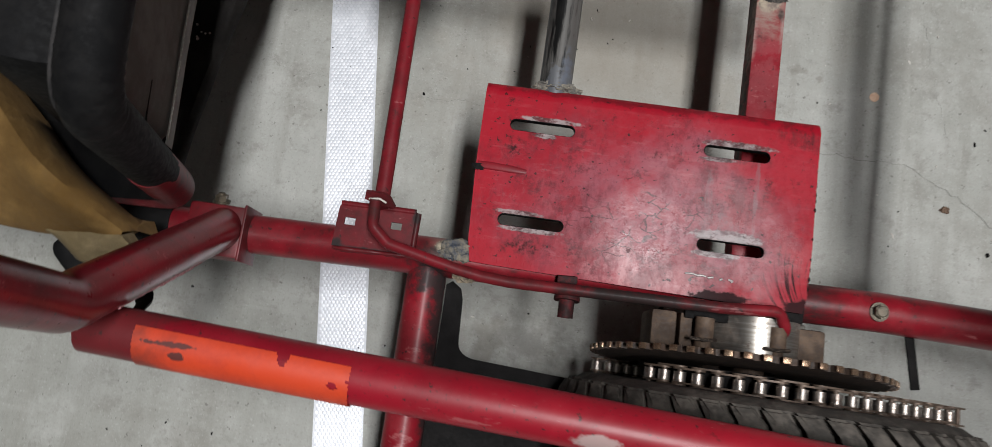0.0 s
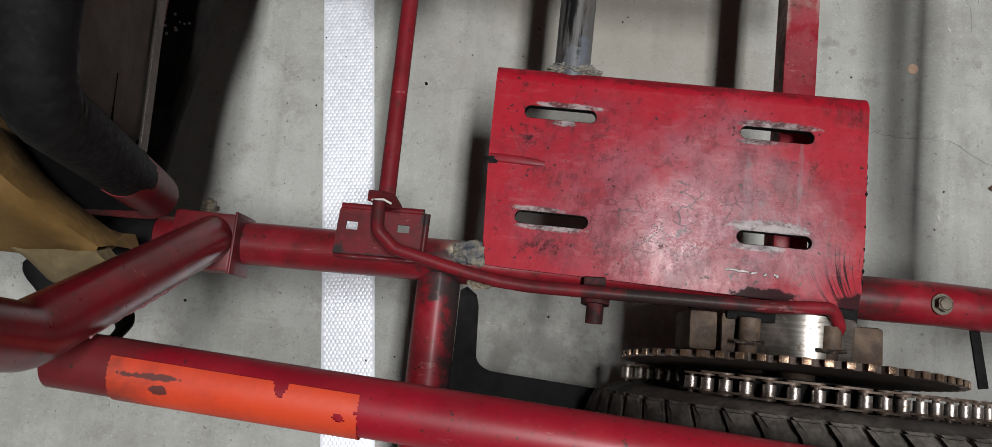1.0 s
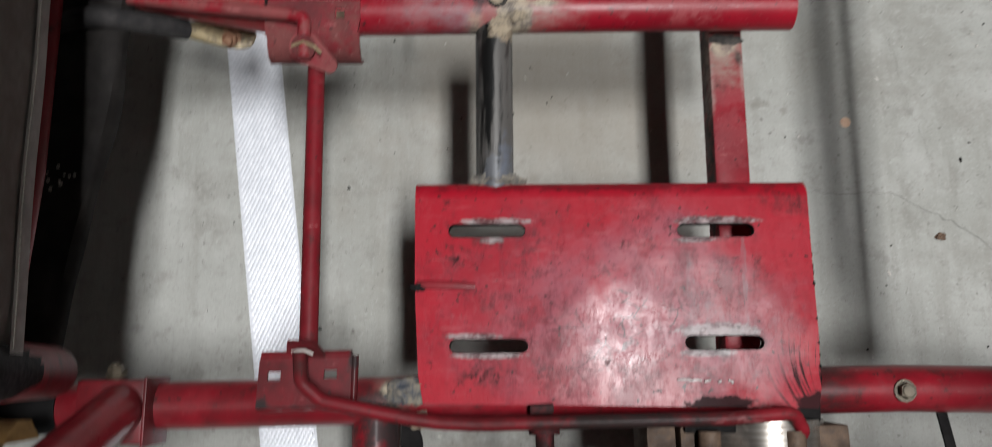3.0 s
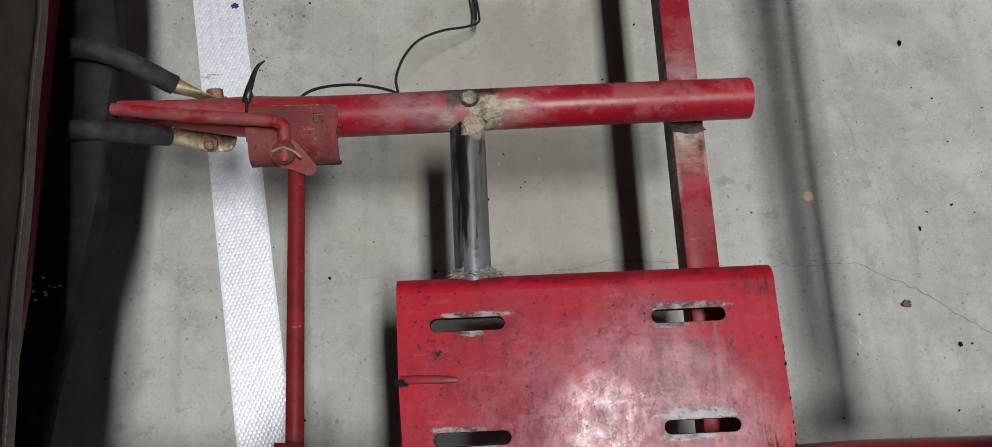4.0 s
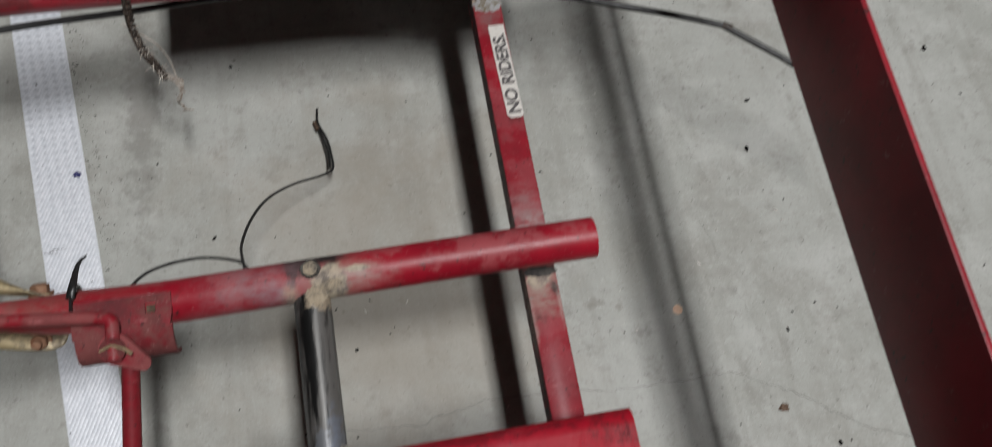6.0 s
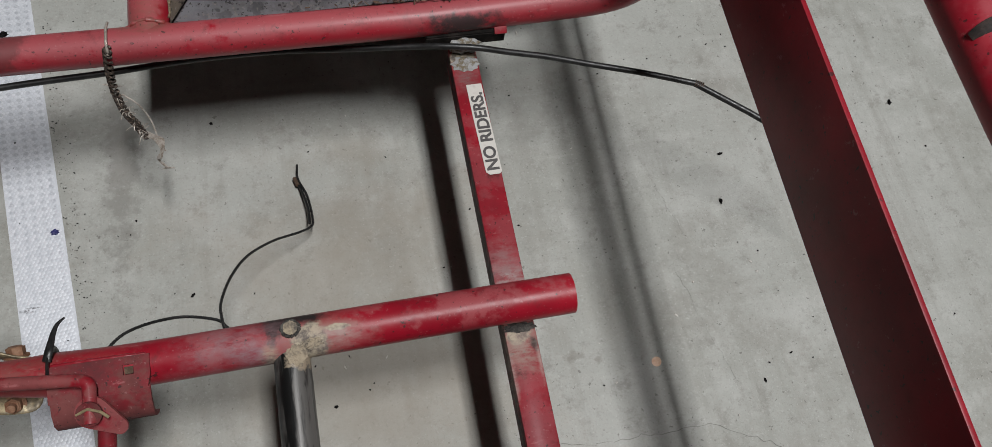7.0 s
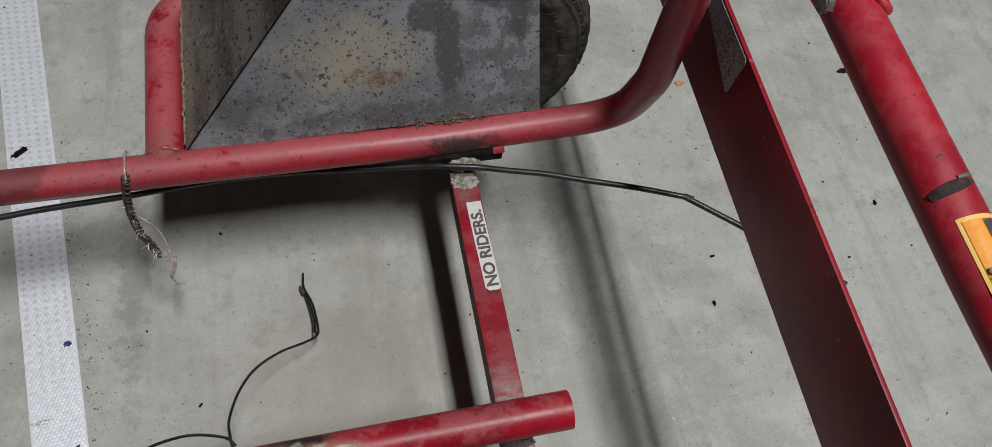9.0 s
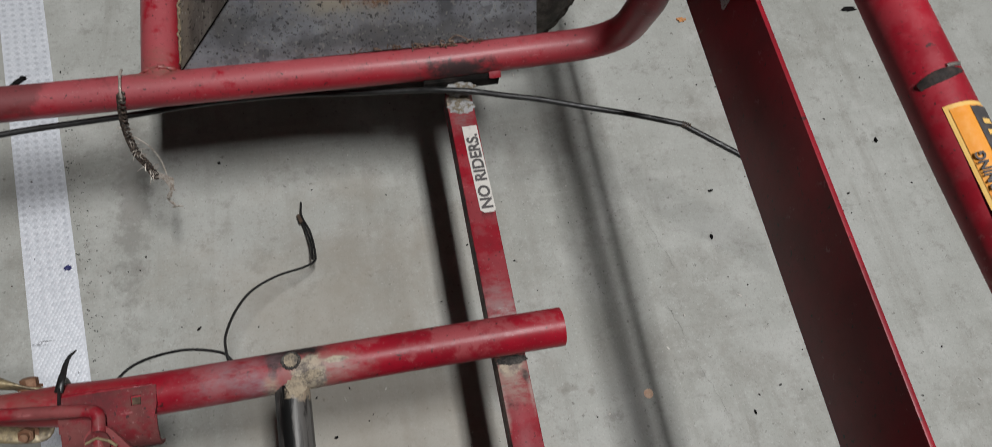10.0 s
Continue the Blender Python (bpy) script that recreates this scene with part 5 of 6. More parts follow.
part("label_field", bm, M_LABEL, lab)
bm = bmesh.new()
wrapped(bm, 0.3212, 0.267, 0, 40, RH + 0.0009)
part("label_band", bm, M_INK, lab)
for y in (0.3134, 0.307, 0.3005):
    bm = bmesh.new()
    wrapped(bm, y, y - 0.003, 10, 28, RH + 0.0012)
    part("text_bar", bm, M_LABEL_EDGE, lab)
lettering("WARNING", 0.0067, Matrix.Translation(on_hoop(0.2635, 0, 0)) @ pose(0, 0, 0, 0, -14, 0) @ pose(0, 0, RH + 0.0012, 0, 0, 90), M_INK, lab, squeeze=1.0)

# ---- fenders ----
up = Vector((0.0, 0.50, 0.87))
base_l, base_r = Vector((-0.021, 0.6225, 0.197)), Vector((0.3085, 0.6255, 0.202))
bm = bmesh.new()
FH = 0.165
lv = [base_l, base_r, base_r + up * FH + Vector((-0.004, 0, 0)), base_l + up * FH + Vector((0.85 * FH, 0, 0))]
bm.faces.new([bm.verts.new(p) for p in lv])
bmesh.ops.solidify(bm, geom=list(bm.faces), thickness=0.0016)
fender = part("fender", bm, M_FENDER, kart, "water-spotted black plastic fender panel")
bm = bmesh.new()
lv = [base_l + Vector((-0.0005, 0, 0)), base_l + up * FH + Vector((0.85 * FH - 0.001, 0, 0.0)), Vector((-0.020, 0.88, 0.205)), Vector((-0.0215, 0.75, 0.198))]
bm.faces.new([bm.verts.new(p) for p in lv])
bmesh.ops.solidify(bm, geom=list(bm.faces), thickness=0.003)
part("fender_gusset", bm, gusset_plastic(), fender, "dusty brown-black folded side")
bm = bmesh.new()
fold = [base_l + (up * FH + Vector((0.85 * FH, 0, 0))) * s for s in (0.0, 0.33, 0.66, 1.0)]
sweep(bm, [p + Vector((-0.0004, -0.0008, 0.0006)) for p in fold], 0.0007, 8)
part("fold", bm, M_BLACK_EDGE, fender, "black fold line")
bm = bmesh.new()
rnd = random.Random(17)
cr = [Vector((-0.0215 + rnd.gauss(0, 0.0004), 0.628 + 0.0042 * i, 0.2000 + rnd.gauss(0, 0.0004))) for i in range(60)]
sweep(bm, cr, 0.0014, 9, radii=[0.0013 * rnd.uniform(0.5, 1.35) for _ in cr], lumps=0.6)
part("crust", bm, M_CRUST, fender, "tan crust along the joint")
# bits of dry litter lodged along the rail
bm = bmesh.new()
rnd = random.Random(8)
for k in range(90):
    x = 0.165 + 0.09 * rnd.random() ** 0.8 + (rnd.random() < 0.25) * rnd.uniform(-0.10, 0.03)
    c = Vector((x, 0.6215 + rnd.uniform(-0.003, 0.003), 0.2045 + rnd.uniform(-0.001, 0.002)))
    d = Vector((rnd.gauss(0, 1), rnd.gauss(0, 0.5), rnd.gauss(0, 0.25))).normalized() * rnd.uniform(0.0008, 0.0028)
    sweep(bm, [c - d, c + d], rnd.uniform(0.0003, 0.0007), 5)
sweep(bm, spline([(0.222, 0.624, 0.206), (0.23, 0.6265, 0.2095), (0.239, 0.6225, 0.208)], 4), 0.0006, 5)
solo("dry_litter", bm, M_LEAF, "dry plant litter lodged between fender and red rail", "litter", kind="stuff")
# cut remnant of the near fender
arc = [(0.0005 + 0.016 - 0.016 * math.cos(radians(a)), -0.0125 - 0.012 * math.sin(radians(a))) for a in range(0, 91, 15)]
out = [(-0.017, 0.035), (-0.012, 0.0385), (-0.004, 0.033), (-0.0015, 0.024)] + arc + [(0.105, -0.029), (0.16, -0.034), (0.16, -0.25), (-0.017, -0.25)]
part("fender_remnant", sheet(out, [], 0.003, pose(0, 0, 0.1415)), M_BLACK_EDGE, kart, "black sheet fender cut away in a curve")
bm = bmesh.new()
block(bm, pose(0.3665, 0.0245, 0.169, 0, 0, 10), 0.0072, 0.044, 0.0022, 0.0006)
part("strap_end", bm, M_BLACK_EDGE, kart, "black strap end under the rail")


# ---- wheels ----
def tyre_profile(r, half, n=9):
    out = [(r * 0.56, -half * 0.78), (r * 0.66, -half * 0.97), (r * 0.78, -half * 1.05), (r * 0.86, -half * 1.03), (r * 0.905, -half * 0.95), (r * 0.925, -half * 0.68), (r * 0.935, 0)]
    return out + [(a, -b) for a, b in out[-2::-1]]


TYRE_R, TYRE_HALF, AXLE_Z = 0.165, 0.058, 0.165


def tread_mesh():
    """One angled tread block of the tyre; its outer side is local z, its shoulder end at minus y."""
    bm = bmesh.new()
    block(bm, Matrix.Identity(4), 0.0172, 0.050, 0.016, 0.0)
    bmesh.ops.subdivide_edges(bm, edges=[e for e in bm.edges if abs(e.verts[0].co.y - e.verts[1].co.y) > 0.01], cuts=4)
    for v in bm.verts:
        s = (v.co.y + 0.025) / 0.05
        v.co.x *= 0.90 + 0.10 * s
        v.co.x += 0.034 * abs(s - 0.30) - 0.016 * s
        drop = 10.5 * max(0.0, 0.012 - v.co.y - 0.008) ** 2
        v.co.z -= drop
    edges = [e for e in bm.edges if e.verts[0].co.z > -0.03 and len(e.link_faces) == 2 and e.calc_face_angle() > 0.6]
    bmesh.ops.bevel(bm, geom=edges, offset=0.0022, segments=2, affect="EDGES")
    return finish(bm, "tread_block", M_RUBBER)


TREAD = tread_mesh()


def wheel(x, y):
    bm = bmesh.new()
    prof, seg = tyre_profile(TYRE_R, TYRE_HALF), 72
    rings = [[bm.verts.new((x + a * math.cos(2 * math.pi * k / seg), y + b, AXLE_Z + a * math.sin(2 * math.pi * k / seg))) for a, b in prof] for k in range(seg)]
    for k in range(seg):
        p, q = rings[k], rings[(k + 1) % seg]
        for i in range(len(prof) - 1):
            bm.faces.new((p[i], p[i + 1], q[i + 1], q[i]))
    tyre = part("rear_wheel", bm, M_RUBBER, kart, "dirty black rubber tyre with chunky angled tread")
    for side in (1, -1):
        for k in range(50):
            a = 360 * (k + (0.5 if side < 0 else 0)) / 50
            ob = new("tread_block", TREAD)
            ob.parent = tyre
            m = Matrix.Translation(-BASE[kart]) @ pose(x, y, AXLE_Z, 0, -a + 90, 0) @ pose(0, side * 0.030, TYRE_R - 0.0085)
            ob.matrix_local = m if side < 0 else m @ pose(0, 0, 0, 0, 0, 180)
    bm = bmesh.new()
    for s in (1, -1):
        disc(bm, pose(x, y + s * TYRE_HALF * 0.6, AXLE_Z, 90, 0, 0), TYRE_R * 0.57, 0.012, 40)
    part("rim", bm, M_CAST, tyre)
    return tyre


NEAR_Y, FAR_X, FAR_Y = -0.081, 0.230, 0.775
wheel(0.2495, NEAR_Y)
far_tyre = wheel(FAR_X, FAR_Y)
# raised, unreadable sidewall marks of the far tyre
for a0, a1, rr in ((8, 14, 0.128), (16, 20, 0.128), (24, 28, 0.128), (30, 34, 0.128), (38, 44, 0.128), (-6, 2, 0.128), (-14, -8, 0.128), (-10, 44, 0.146)):
    bm = bmesh.new()
    ring_pts = [Vector((FAR_X + rr * math.cos(radians(a)), FAR_Y - TYRE_HALF * 1.035, AXLE_Z + rr * math.sin(radians(a)))) for a in range(a0, a1 + 1, 2)]
    sweep(bm, ring_pts, 0.0045 if rr < 0.14 else 0.0012, 8, flat=[(0.35, 1.0)] * len(ring_pts))
    part("raised_mark", bm, M_RUBBER, far_tyre)

# ---- sprocket, brake drum, chain ----
bm = bmesh.new()
disc(bm, pose(0.2375, -0.03, AXLE_Z, 90, 0, 0), 0.0125, 0.16, 24)
part("stub_axle", bm, M_CAST, kart)
SX, SY, TEETH, SR = 0.2280, 0.0000, 58, 0.1185
STILT = 3.2
ol = []
for k in range(TEETH):
    for f, rr in ((0.0, SR - 0.0065), (0.22, SR - 0.0055), (0.40, SR), (0.60, SR), (0.78, SR - 0.0055)):
        a = 2 * math.pi * (k + f) / TEETH
        ol.append((rr * math.cos(a), rr * math.sin(a)))
spr = part("sprocket", sheet(ol, [[(0.03 * math.cos(2 * math.pi * k / 24), 0.03 * math.sin(2 * math.pi * k / 24)) for k in range(24)]], 0.0046, pose(SX, SY, AXLE_Z, 0, 0, 0) @ pose(0, 0, 0, 90 - STILT, 0, 0) @ pose(0, 0, 0.0023)), M_SPROCKET, kart, "rusty brown toothed sprocket disc")
bm = bmesh.new()
block(bm, Matrix.Identity(4), 0.0058, 0.0046, 0.0018, 0.0008)
TOOTH = finish(bm, "worn_tooth", M_TOOTH)
for k in range(TEETH // 2 + 1):
    a = 360 * (k + 0.5) / TEETH
    ob = new("worn_tooth", TOOTH)
    ob.parent = spr
    ob.matrix_local = Matrix.Translation(-BASE[spr]) @ pose(SX, SY, AXLE_Z, -STILT, 0, 0) @ pose(0, 0, 0, 0, -a + 90, 0) @ pose(0, 0, SR - 0.0003)
bm = bmesh.new()
disc(bm, pose(SX + 0.0085, 0.0245, AXLE_Z, 90, 0, 0), 0.0415, 0.031, 64)
drum = part("brake_drum", bm, M_DRUM, kart, "polished steel brake drum")
for x0, x1, zt in ((0.151, 0.171, 0.192), (0.1725, 0.194, 0.196), (0.2500, 0.287, 0.194)):
    bm = bmesh.new()
    block(bm, pose((x0 + x1) / 2, 0.0225, zt - 0.025, 0, 0, 1.5), x1 - x0, 0.028, 0.05, 0.003)
    part("calliper_block", bm, M_CAST, kart, "brown rusted iron block")
for x in (0.190, 0.246):
    bm = bmesh.new()
    disc(bm, pose(x, 0.025, 0.2025, 90, 0, 0), 0.0074, 0.017, 20)
    disc(bm, pose(x, 0.0105, 0.2005, 90, 0, 0), 0.0066, 0.010, 20)
    hinge = part("hinge_barrel", bm, M_CAST, kart)
    part("cotter_pin", bar([(x - 0.011, 0.0165, 0.2075), (x, 0.0160, 0.2105), (x + 0.009, 0.0172, 0.2075)], 0.0014, 0.004, 8), M_SPRING, hinge)
bm = bmesh.new()
block(bm, pose(0.192, 0.038, 0.196), 0.034, 0.012, 0.006, 0.001)
part("calliper_bracket", bm, M_BLACK_EDGE, kart)

# added black disc, standing in for the shadowed void between sprocket and tyre
bm = bmesh.new()
disc(bm, pose(SX, -0.016, AXLE_Z, 90, 0, 0), 0.078, 0.022, 40, 0.07)
part("void_backing", bm, M_BLACK_EDGE, kart, "black disc backing the dark void behind the chain")

chain = thing("drive_chain", (0.26, -0.012, 0.0), "loose oily steel roller chain draped over the axle", "chain")
PITCH, CY = 0.0134, -0.0145
path = spline([(0.152, CY, 0.205), (0.170, CY, 0.226), (0.198, CY, 0.240), (0.235, CY, 0.250), (0.275, CY, 0.243), (0.315, CY, 0.226), (0.36, CY, 0.199), (0.412, CY, 0.165)], 24)
lower = spline([(0.124, CY, 0.092), (0.132, CY, 0.088), (0.15, CY, 0.075), (0.18, CY, 0.045), (0.21, CY, 0.02)], 24)


def stations(line):
    out, acc = [line[0]], 0.0
    for a, b in zip(line, line[1:]):
        acc += (b - a).length
        if acc >= PITCH:
            out.append(b)
            acc = 0.0
    return list(zip(out, out[1:]))



def chain_link(wide):
    bm = bmesh.new()
    for s in (1, -1):
        n = 10
        ol = []
        for e, cx in ((0, PITCH / 2), (1, -PITCH / 2)):
            for i in range(n + 1):
                a = radians(-90 + 180 * i / n + 180 * e)
                ol.append((cx + 0.0054 * math.cos(a), 0.0054 * math.sin(a)))
        ol2 = [(x, y * (0.82 if abs(x) < PITCH * 0.4 else 1.0)) for x, y in ol]
        b2 = sheet(ol2, [], 0.0014, pose(0, s * wide + 0.0007, 0, 90, 0, 0))
        me = bpy.data.meshes.new("tmp")
        b2.to_mesh(me)
        b2.free()
        bm.from_mesh(me)
        bpy.data.meshes.remove(me)
    for cx in (PITCH / 2, -PITCH / 2):
        disc(bm, pose(cx, 0, 0, 90, 0, 0), 0.0019, 2 * wide + 0.004, 10)
    return finish(bm, "chain_link", M_CHAIN)


def chain_roller():
    bm = bmesh.new()
    disc(bm, pose(0, 0, 0, 90, 0, 0), 0.0045, 0.0086, 16)
    return finish(bm, "roller", M_ROLLER)


LINKS, ROLLER = (chain_link(0.0052), chain_link(0.0067)), chain_roller()
for k, (a, b) in enumerate(stations(path) + stations(lower)):
    d = b - a
    m = Matrix.Translation(-BASE[chain]) @ Matrix.Translation((a + b) / 2) @ pose(0, 0, 0, 0, -math.degrees(math.atan2(d.z, d.x)), 0)
    ob = new("chain_link", LINKS[k % 2])
    ob.parent, ob.matrix_local = chain, m
    ro = new("roller", ROLLER)
    ro.parent, ro.matrix_local = ob, pose(-PITCH / 2, 0, 0)

# ---- seat ----
seat = thing("seat", (-0.28, 0.33, 0.0), "black vinyl kart bench seat with stitched hem and torn foam", "seat")
LEAN_X = 0.14


def on_back(y, z, off=0.0):
    """A place on the leaning back of the seat."""
    return Vector((-0.2115 + (z - 0.21) * LEAN_X - 0.0736 * (y - 0.1) + off + 0.003 * noise.noise(Vector((y * 9, z * 9, 0))), y, z))


def hem_z(y):
    """The height of the stitched hem line."""
    return 0.335 - 0.125 * (y - 0.1)


part("seat_frame", bar([(-0.36, 0.072, 0.20), (-0.236, 0.0735, 0.204), (-0.2125, 0.0735, 0.31)], 0.0164, 0.03, 24), M_RED_SEAT, seat, "red seat frame tube with a bent corner")
part("frame_crossbar", bar([(-0.252, 0.09, 0.250), (-0.2500, 0.20, 0.240), (-0.2605, 0.43, 0.219), (-0.27, 0.62, 0.21)], 0.0120, 0.05, 20), M_RED_SEAT, seat, "red crossbar under the backrest hem")
bm = bmesh.new()
NY, NZ = 40, 16
grid = []
for i in range(NY + 1):
    y = 0.080 + 0.52 * i / NY
    tuck = max(0.0, 1 - (y - 0.080) / 0.02)
    z0 = hem_z(y) - 0.010
    grid.append([bm.verts.new(on_back(y, z0 + (0.456 - z0) * j / NZ, -0.010 * tuck ** 2 - 0.012 * max(0.0, (j / NZ - 0.8) / 0.2) ** 2)) for j in range(NZ + 1)])
for a, b in zip(grid, grid[1:]):
    for k in range(NZ):
        bm.faces.new((a[k], a[k + 1], b[k + 1], b[k]))
bmesh.ops.solidify(bm, geom=list(bm.faces), thickness=0.004)
back = part("backrest_cover", bm, M_CLOTH, seat, "brown-black cloth backrest cover")
bm = bmesh.new()
rows_ = []
for i in range(NY + 1):
    y = 0.082 + 0.518 * i / NY
    rows_.append([bm.verts.new(on_back(y, hem_z(y) + d, 0.0014)) for d in (-0.0125, -0.008, -0.003, 0.001, 0.0035)])
for a, b in zip(rows_, rows_[1:]):
    for k in range(4):
        bm.faces.new((a[k], a[k + 1], b[k + 1], b[k]))
bmesh.ops.solidify(bm, geom=list(bm.faces), thickness=0.003)
part("hem", bm, M_HEM, back, "grey worn hem")
bm = bmesh.new()
y = 0.085
while y < 0.60:
    sweep(bm, [on_back(y, hem_z(y), 0.0016), on_back(y + 0.0017, hem_z(y) + 0.0002, 0.0019), on_back(y + 0.0032, hem_z(y), 0.0016)], 0.0003, 5)
    y += 0.0046
part("stitching", bm, M_THREAD, back, "pale stitches", kind="stuff")
bm = bmesh.new()
slit = spline([on_back(y, z, 0.0012) for y, z in ((0.110, 0.3830), (0.100, 0.3840), (0.092, 0.3848), (0.0855, 0.385), (0.0822, 0.385))], 5)
sweep(bm, slit, 0.001, 6, radii=[0.0003 + 0.0011 * (i / (len(slit) - 1)) ** 3 for i in range(len(slit))])
part("slit", bm, M_BLACK_EDGE, back, "black slit in the cloth")
# side bolster with its rolled edge
bm = bmesh.new()
bp = rounded([(-0.2165, 0.0735, 0.290), (-0.178, 0.0735, 0.462), (-0.1775, 0.13, 0.470), (-0.205, 0.61, 0.468)], 0.075, 24)
sweep(bm, bp, 0.0165, 24, radii=[0.0160 + 0.0003 * math.sin(i * 1.7) for i in range(len(bp))])
pad = part("padded_tube", bm, M_VINYL, seat, "backrest tube wrapped in black vinyl")
bm = bmesh.new()
sweep(bm, [p + Vector((-0.0135, -0.004, 0.0088)) for p in bp[3:]], 0.0011, 8)
part("piping", bm, M_SLEEVE, pad, "worn grey piping along the seam")
bm = bmesh.new()
block(bm, pose(-0.243, 0.345, 0.355, 0, 13.5, 0), 0.05, 0.515, 0.21, 0.018)
part("back_cushion", bm, M_VINYL, seat, "black vinyl back cushion")
# added sleeve; blackens the rail to stand for the shade beside the seat
part("rail_black_sleeve", bar([(-0.70, 0.0375, 0.172), (-0.244, 0.0493, 0.172)], R + 0.0012, sides=22), M_VINYL, seat, "black sleeve darkening the rail beside the seat")
# black side panel between the backrest tube and the foam
bm = bmesh.new()
corner = [Vector(p) for p in ((-0.226, 0.057, 0.254), (-0.262, 0.240, 0.325), (-0.44, 0.250, 0.318), (-0.36, 0.050, 0.232))]
grid = []
for i in range(13):
    u = i / 12
    grid.append([])
    for k in range(13):
        w = k / 12
        p = (corner[0] * (1 - u) + corner[3] * u) * (1 - w) + (corner[1] * (1 - u) + corner[2] * u) * w
        grid[-1].append(bm.verts.new(p + Vector((0, 0, 0.006 * noise.noise(p * 24)))))
for a, b in zip(grid, grid[1:]):
    for k in range(12):
        bm.faces.new((a[k], a[k + 1], b[k + 1], b[k]))
bmesh.ops.solidify(bm, geom=list(bm.faces), thickness=0.006)
part("side_panel", bm, M_VINYL, seat, "black vinyl side panel")
# torn foam seat pad: a thick slab between two curved edges
upper = spline([(-0.238, 0.029, 0.272), (-0.259, 0.046, 0.302), (-0.284, 0.067, 0.322), (-0.317, 0.100, 0.325), (-0.366, 0.137, 0.325), (-0.43, 0.150, 0.325)], 6)
lower_ = spline([(-0.240, 0.024, 0.272), (-0.262, 0.024, 0.272), (-0.280, 0.023, 0.272), (-0.305, 0.0225, 0.270), (-0.36, 0.026, 0.262), (-0.43, 0.03, 0.25)], 6)
bm = bmesh.new()
rows_ = []
for i, (p, q) in enumerate(zip(upper, lower_)):
    rise = 0.012 * min(1.0, i / 8)
    sec = [p + Vector((0.004, 0.004, -0.05)), p + Vector((0.003, 0.003, -0.012))]
    sec += [p.lerp(q, k / 7) + Vector((0, 0, rise * math.sin(math.pi * k / 7) + 0.002 * noise.noise(p.lerp(q, k / 7) * 60))) for k in range(8)]
    sec += [q + Vector((0.0, -0.002, -0.006)), q + Vector((0.0, 0.012, -0.02)), q + Vector((0, 0.02, -0.05))]
    rows_.append([bm.verts.new(v) for v in sec])
for a, b in zip(rows_, rows_[1:]):
    for k in range(len(a)):
        bm.faces.new((a[k], a[(k + 1) % len(a)], b[(k + 1) % len(a)], b[k]))
bm.faces.new(rows_[0])
bm.faces.new(rows_[-1][::-1])
part("foam_pad", bm, M_FOAM, seat, "exposed yellowed foam")
bm = bmesh.new()
rows_ = []
for i in range(15):
    s = i / 14
    p = Vector((-0.236 - 0.062 * s, 0.026 - 0.002 * s, 0.2755 - 0.004 * s))
    drop = 0.021 * math.sin(math.pi * min(1, 0.12 + 0.80 * s)) ** 0.8 * (1 if s < 0.62 else 1 - 0.85 * (s - 0.62) / 0.38)
    sec = []
    for k in range(9):
        w = k / 8
        v = p + Vector((0.010 * w * (1 - s), -drop * w, 0.0025 * math.sin(math.pi * w) - 0.010 * w * w))
        sec.append(v + Vector((0, 0, 0.0028 * noise.noise(v * 110))))
    sec += [sec[-1] + Vector((0, 0.003, -0.007)), sec[0] + Vector((0, 0.004, -0.016))]
    rows_.append([bm.verts.new(v) for v in sec])
for a, b in zip(rows_, rows_[1:]):
    for k in range(len(a)):
        bm.faces.new((a[k], a[(k + 1) % len(a)], b[(k + 1) % len(a)], b[k]))
bm.faces.new(rows_[0])
bm.faces.new(rows_[-1][::-1])
part("foam_lip", bm, M_FOAM_PALE, seat, "pale folded foam edge")
bm = bmesh.new()
sweep(bm, spline([(-0.300, 0.017, 0.243), (-0.292, 0.010, 0.241), (-0.276, -0.008, 0.234)], 4), 0.0075, 12, radii=[0.002, 0.0048, 0.0062, 0.007, 0.0075, 0.0075, 0.0075, 0.0075, 0.0075], flat=[(1.0, 0.35)] * 9)
part("strap", bm, M_VINYL, seat, "black strap end")
bm = bmesh.new()
sweep(bm, spline([(-0.232, 0.0, 0.262), (-0.220, -0.008, 0.266), (-0.2125, -0.017, 0.272), (-0.212, -0.026, 0.285)], 4), 0.0075, 10, flat=[(1.0, 0.35)] * 13)
part("strap", bm, M_VINYL, seat)
# black skirt behind the seat
edge_pts = spline([(-0.246, 0.06, 0.2), (-0.240, 0.104, 0.2), (-0.233, 0.161, 0.2), (-0.216, 0.255, 0.2), (-0.214, 0.313, 0.2), (-0.210, 0.384, 0.2), (-0.212, 0.416, 0.2), (-0.218, 0.45, 0.2), (-0.222, 0.52, 0.2), (-0.235, 0.62, 0.2)], 6)
bm = bmesh.new()
rows_ = []
for i, p in enumerate(edge_pts):
    wob = 0.003 * noise.noise(Vector((p.y * 22, 1, 2)))
    rows_.append([bm.verts.new(q) for q in (Vector((p.x, p.y, p.z - 0.012 + wob)), Vector((p.x, p.y, p.z - 0.004 + wob)), Vector((p.x - 0.003, p.y, p.z + 0.001)), Vector((p.x - 0.012, p.y, p.z + 0.003 + wob)), Vector((p.x - 0.03, p.y, p.z + 0.004)), Vector((-0.27, p.y, 0.197)), Vector((-0.31, p.y, 0.192)))])
for a, b in zip(rows_, rows_[1:]):
    for k in range(6):
        bm.faces.new((a[k], a[k + 1], b[k + 1], b[k]))
bmesh.ops.solidify(bm, geom=list(bm.faces), thickness=0.0015)
skirt = part("skirt", bm, M_SKIRT, seat, "black vinyl skirt with white specks")
bm = bmesh.new()
rnd = random.Random(12)
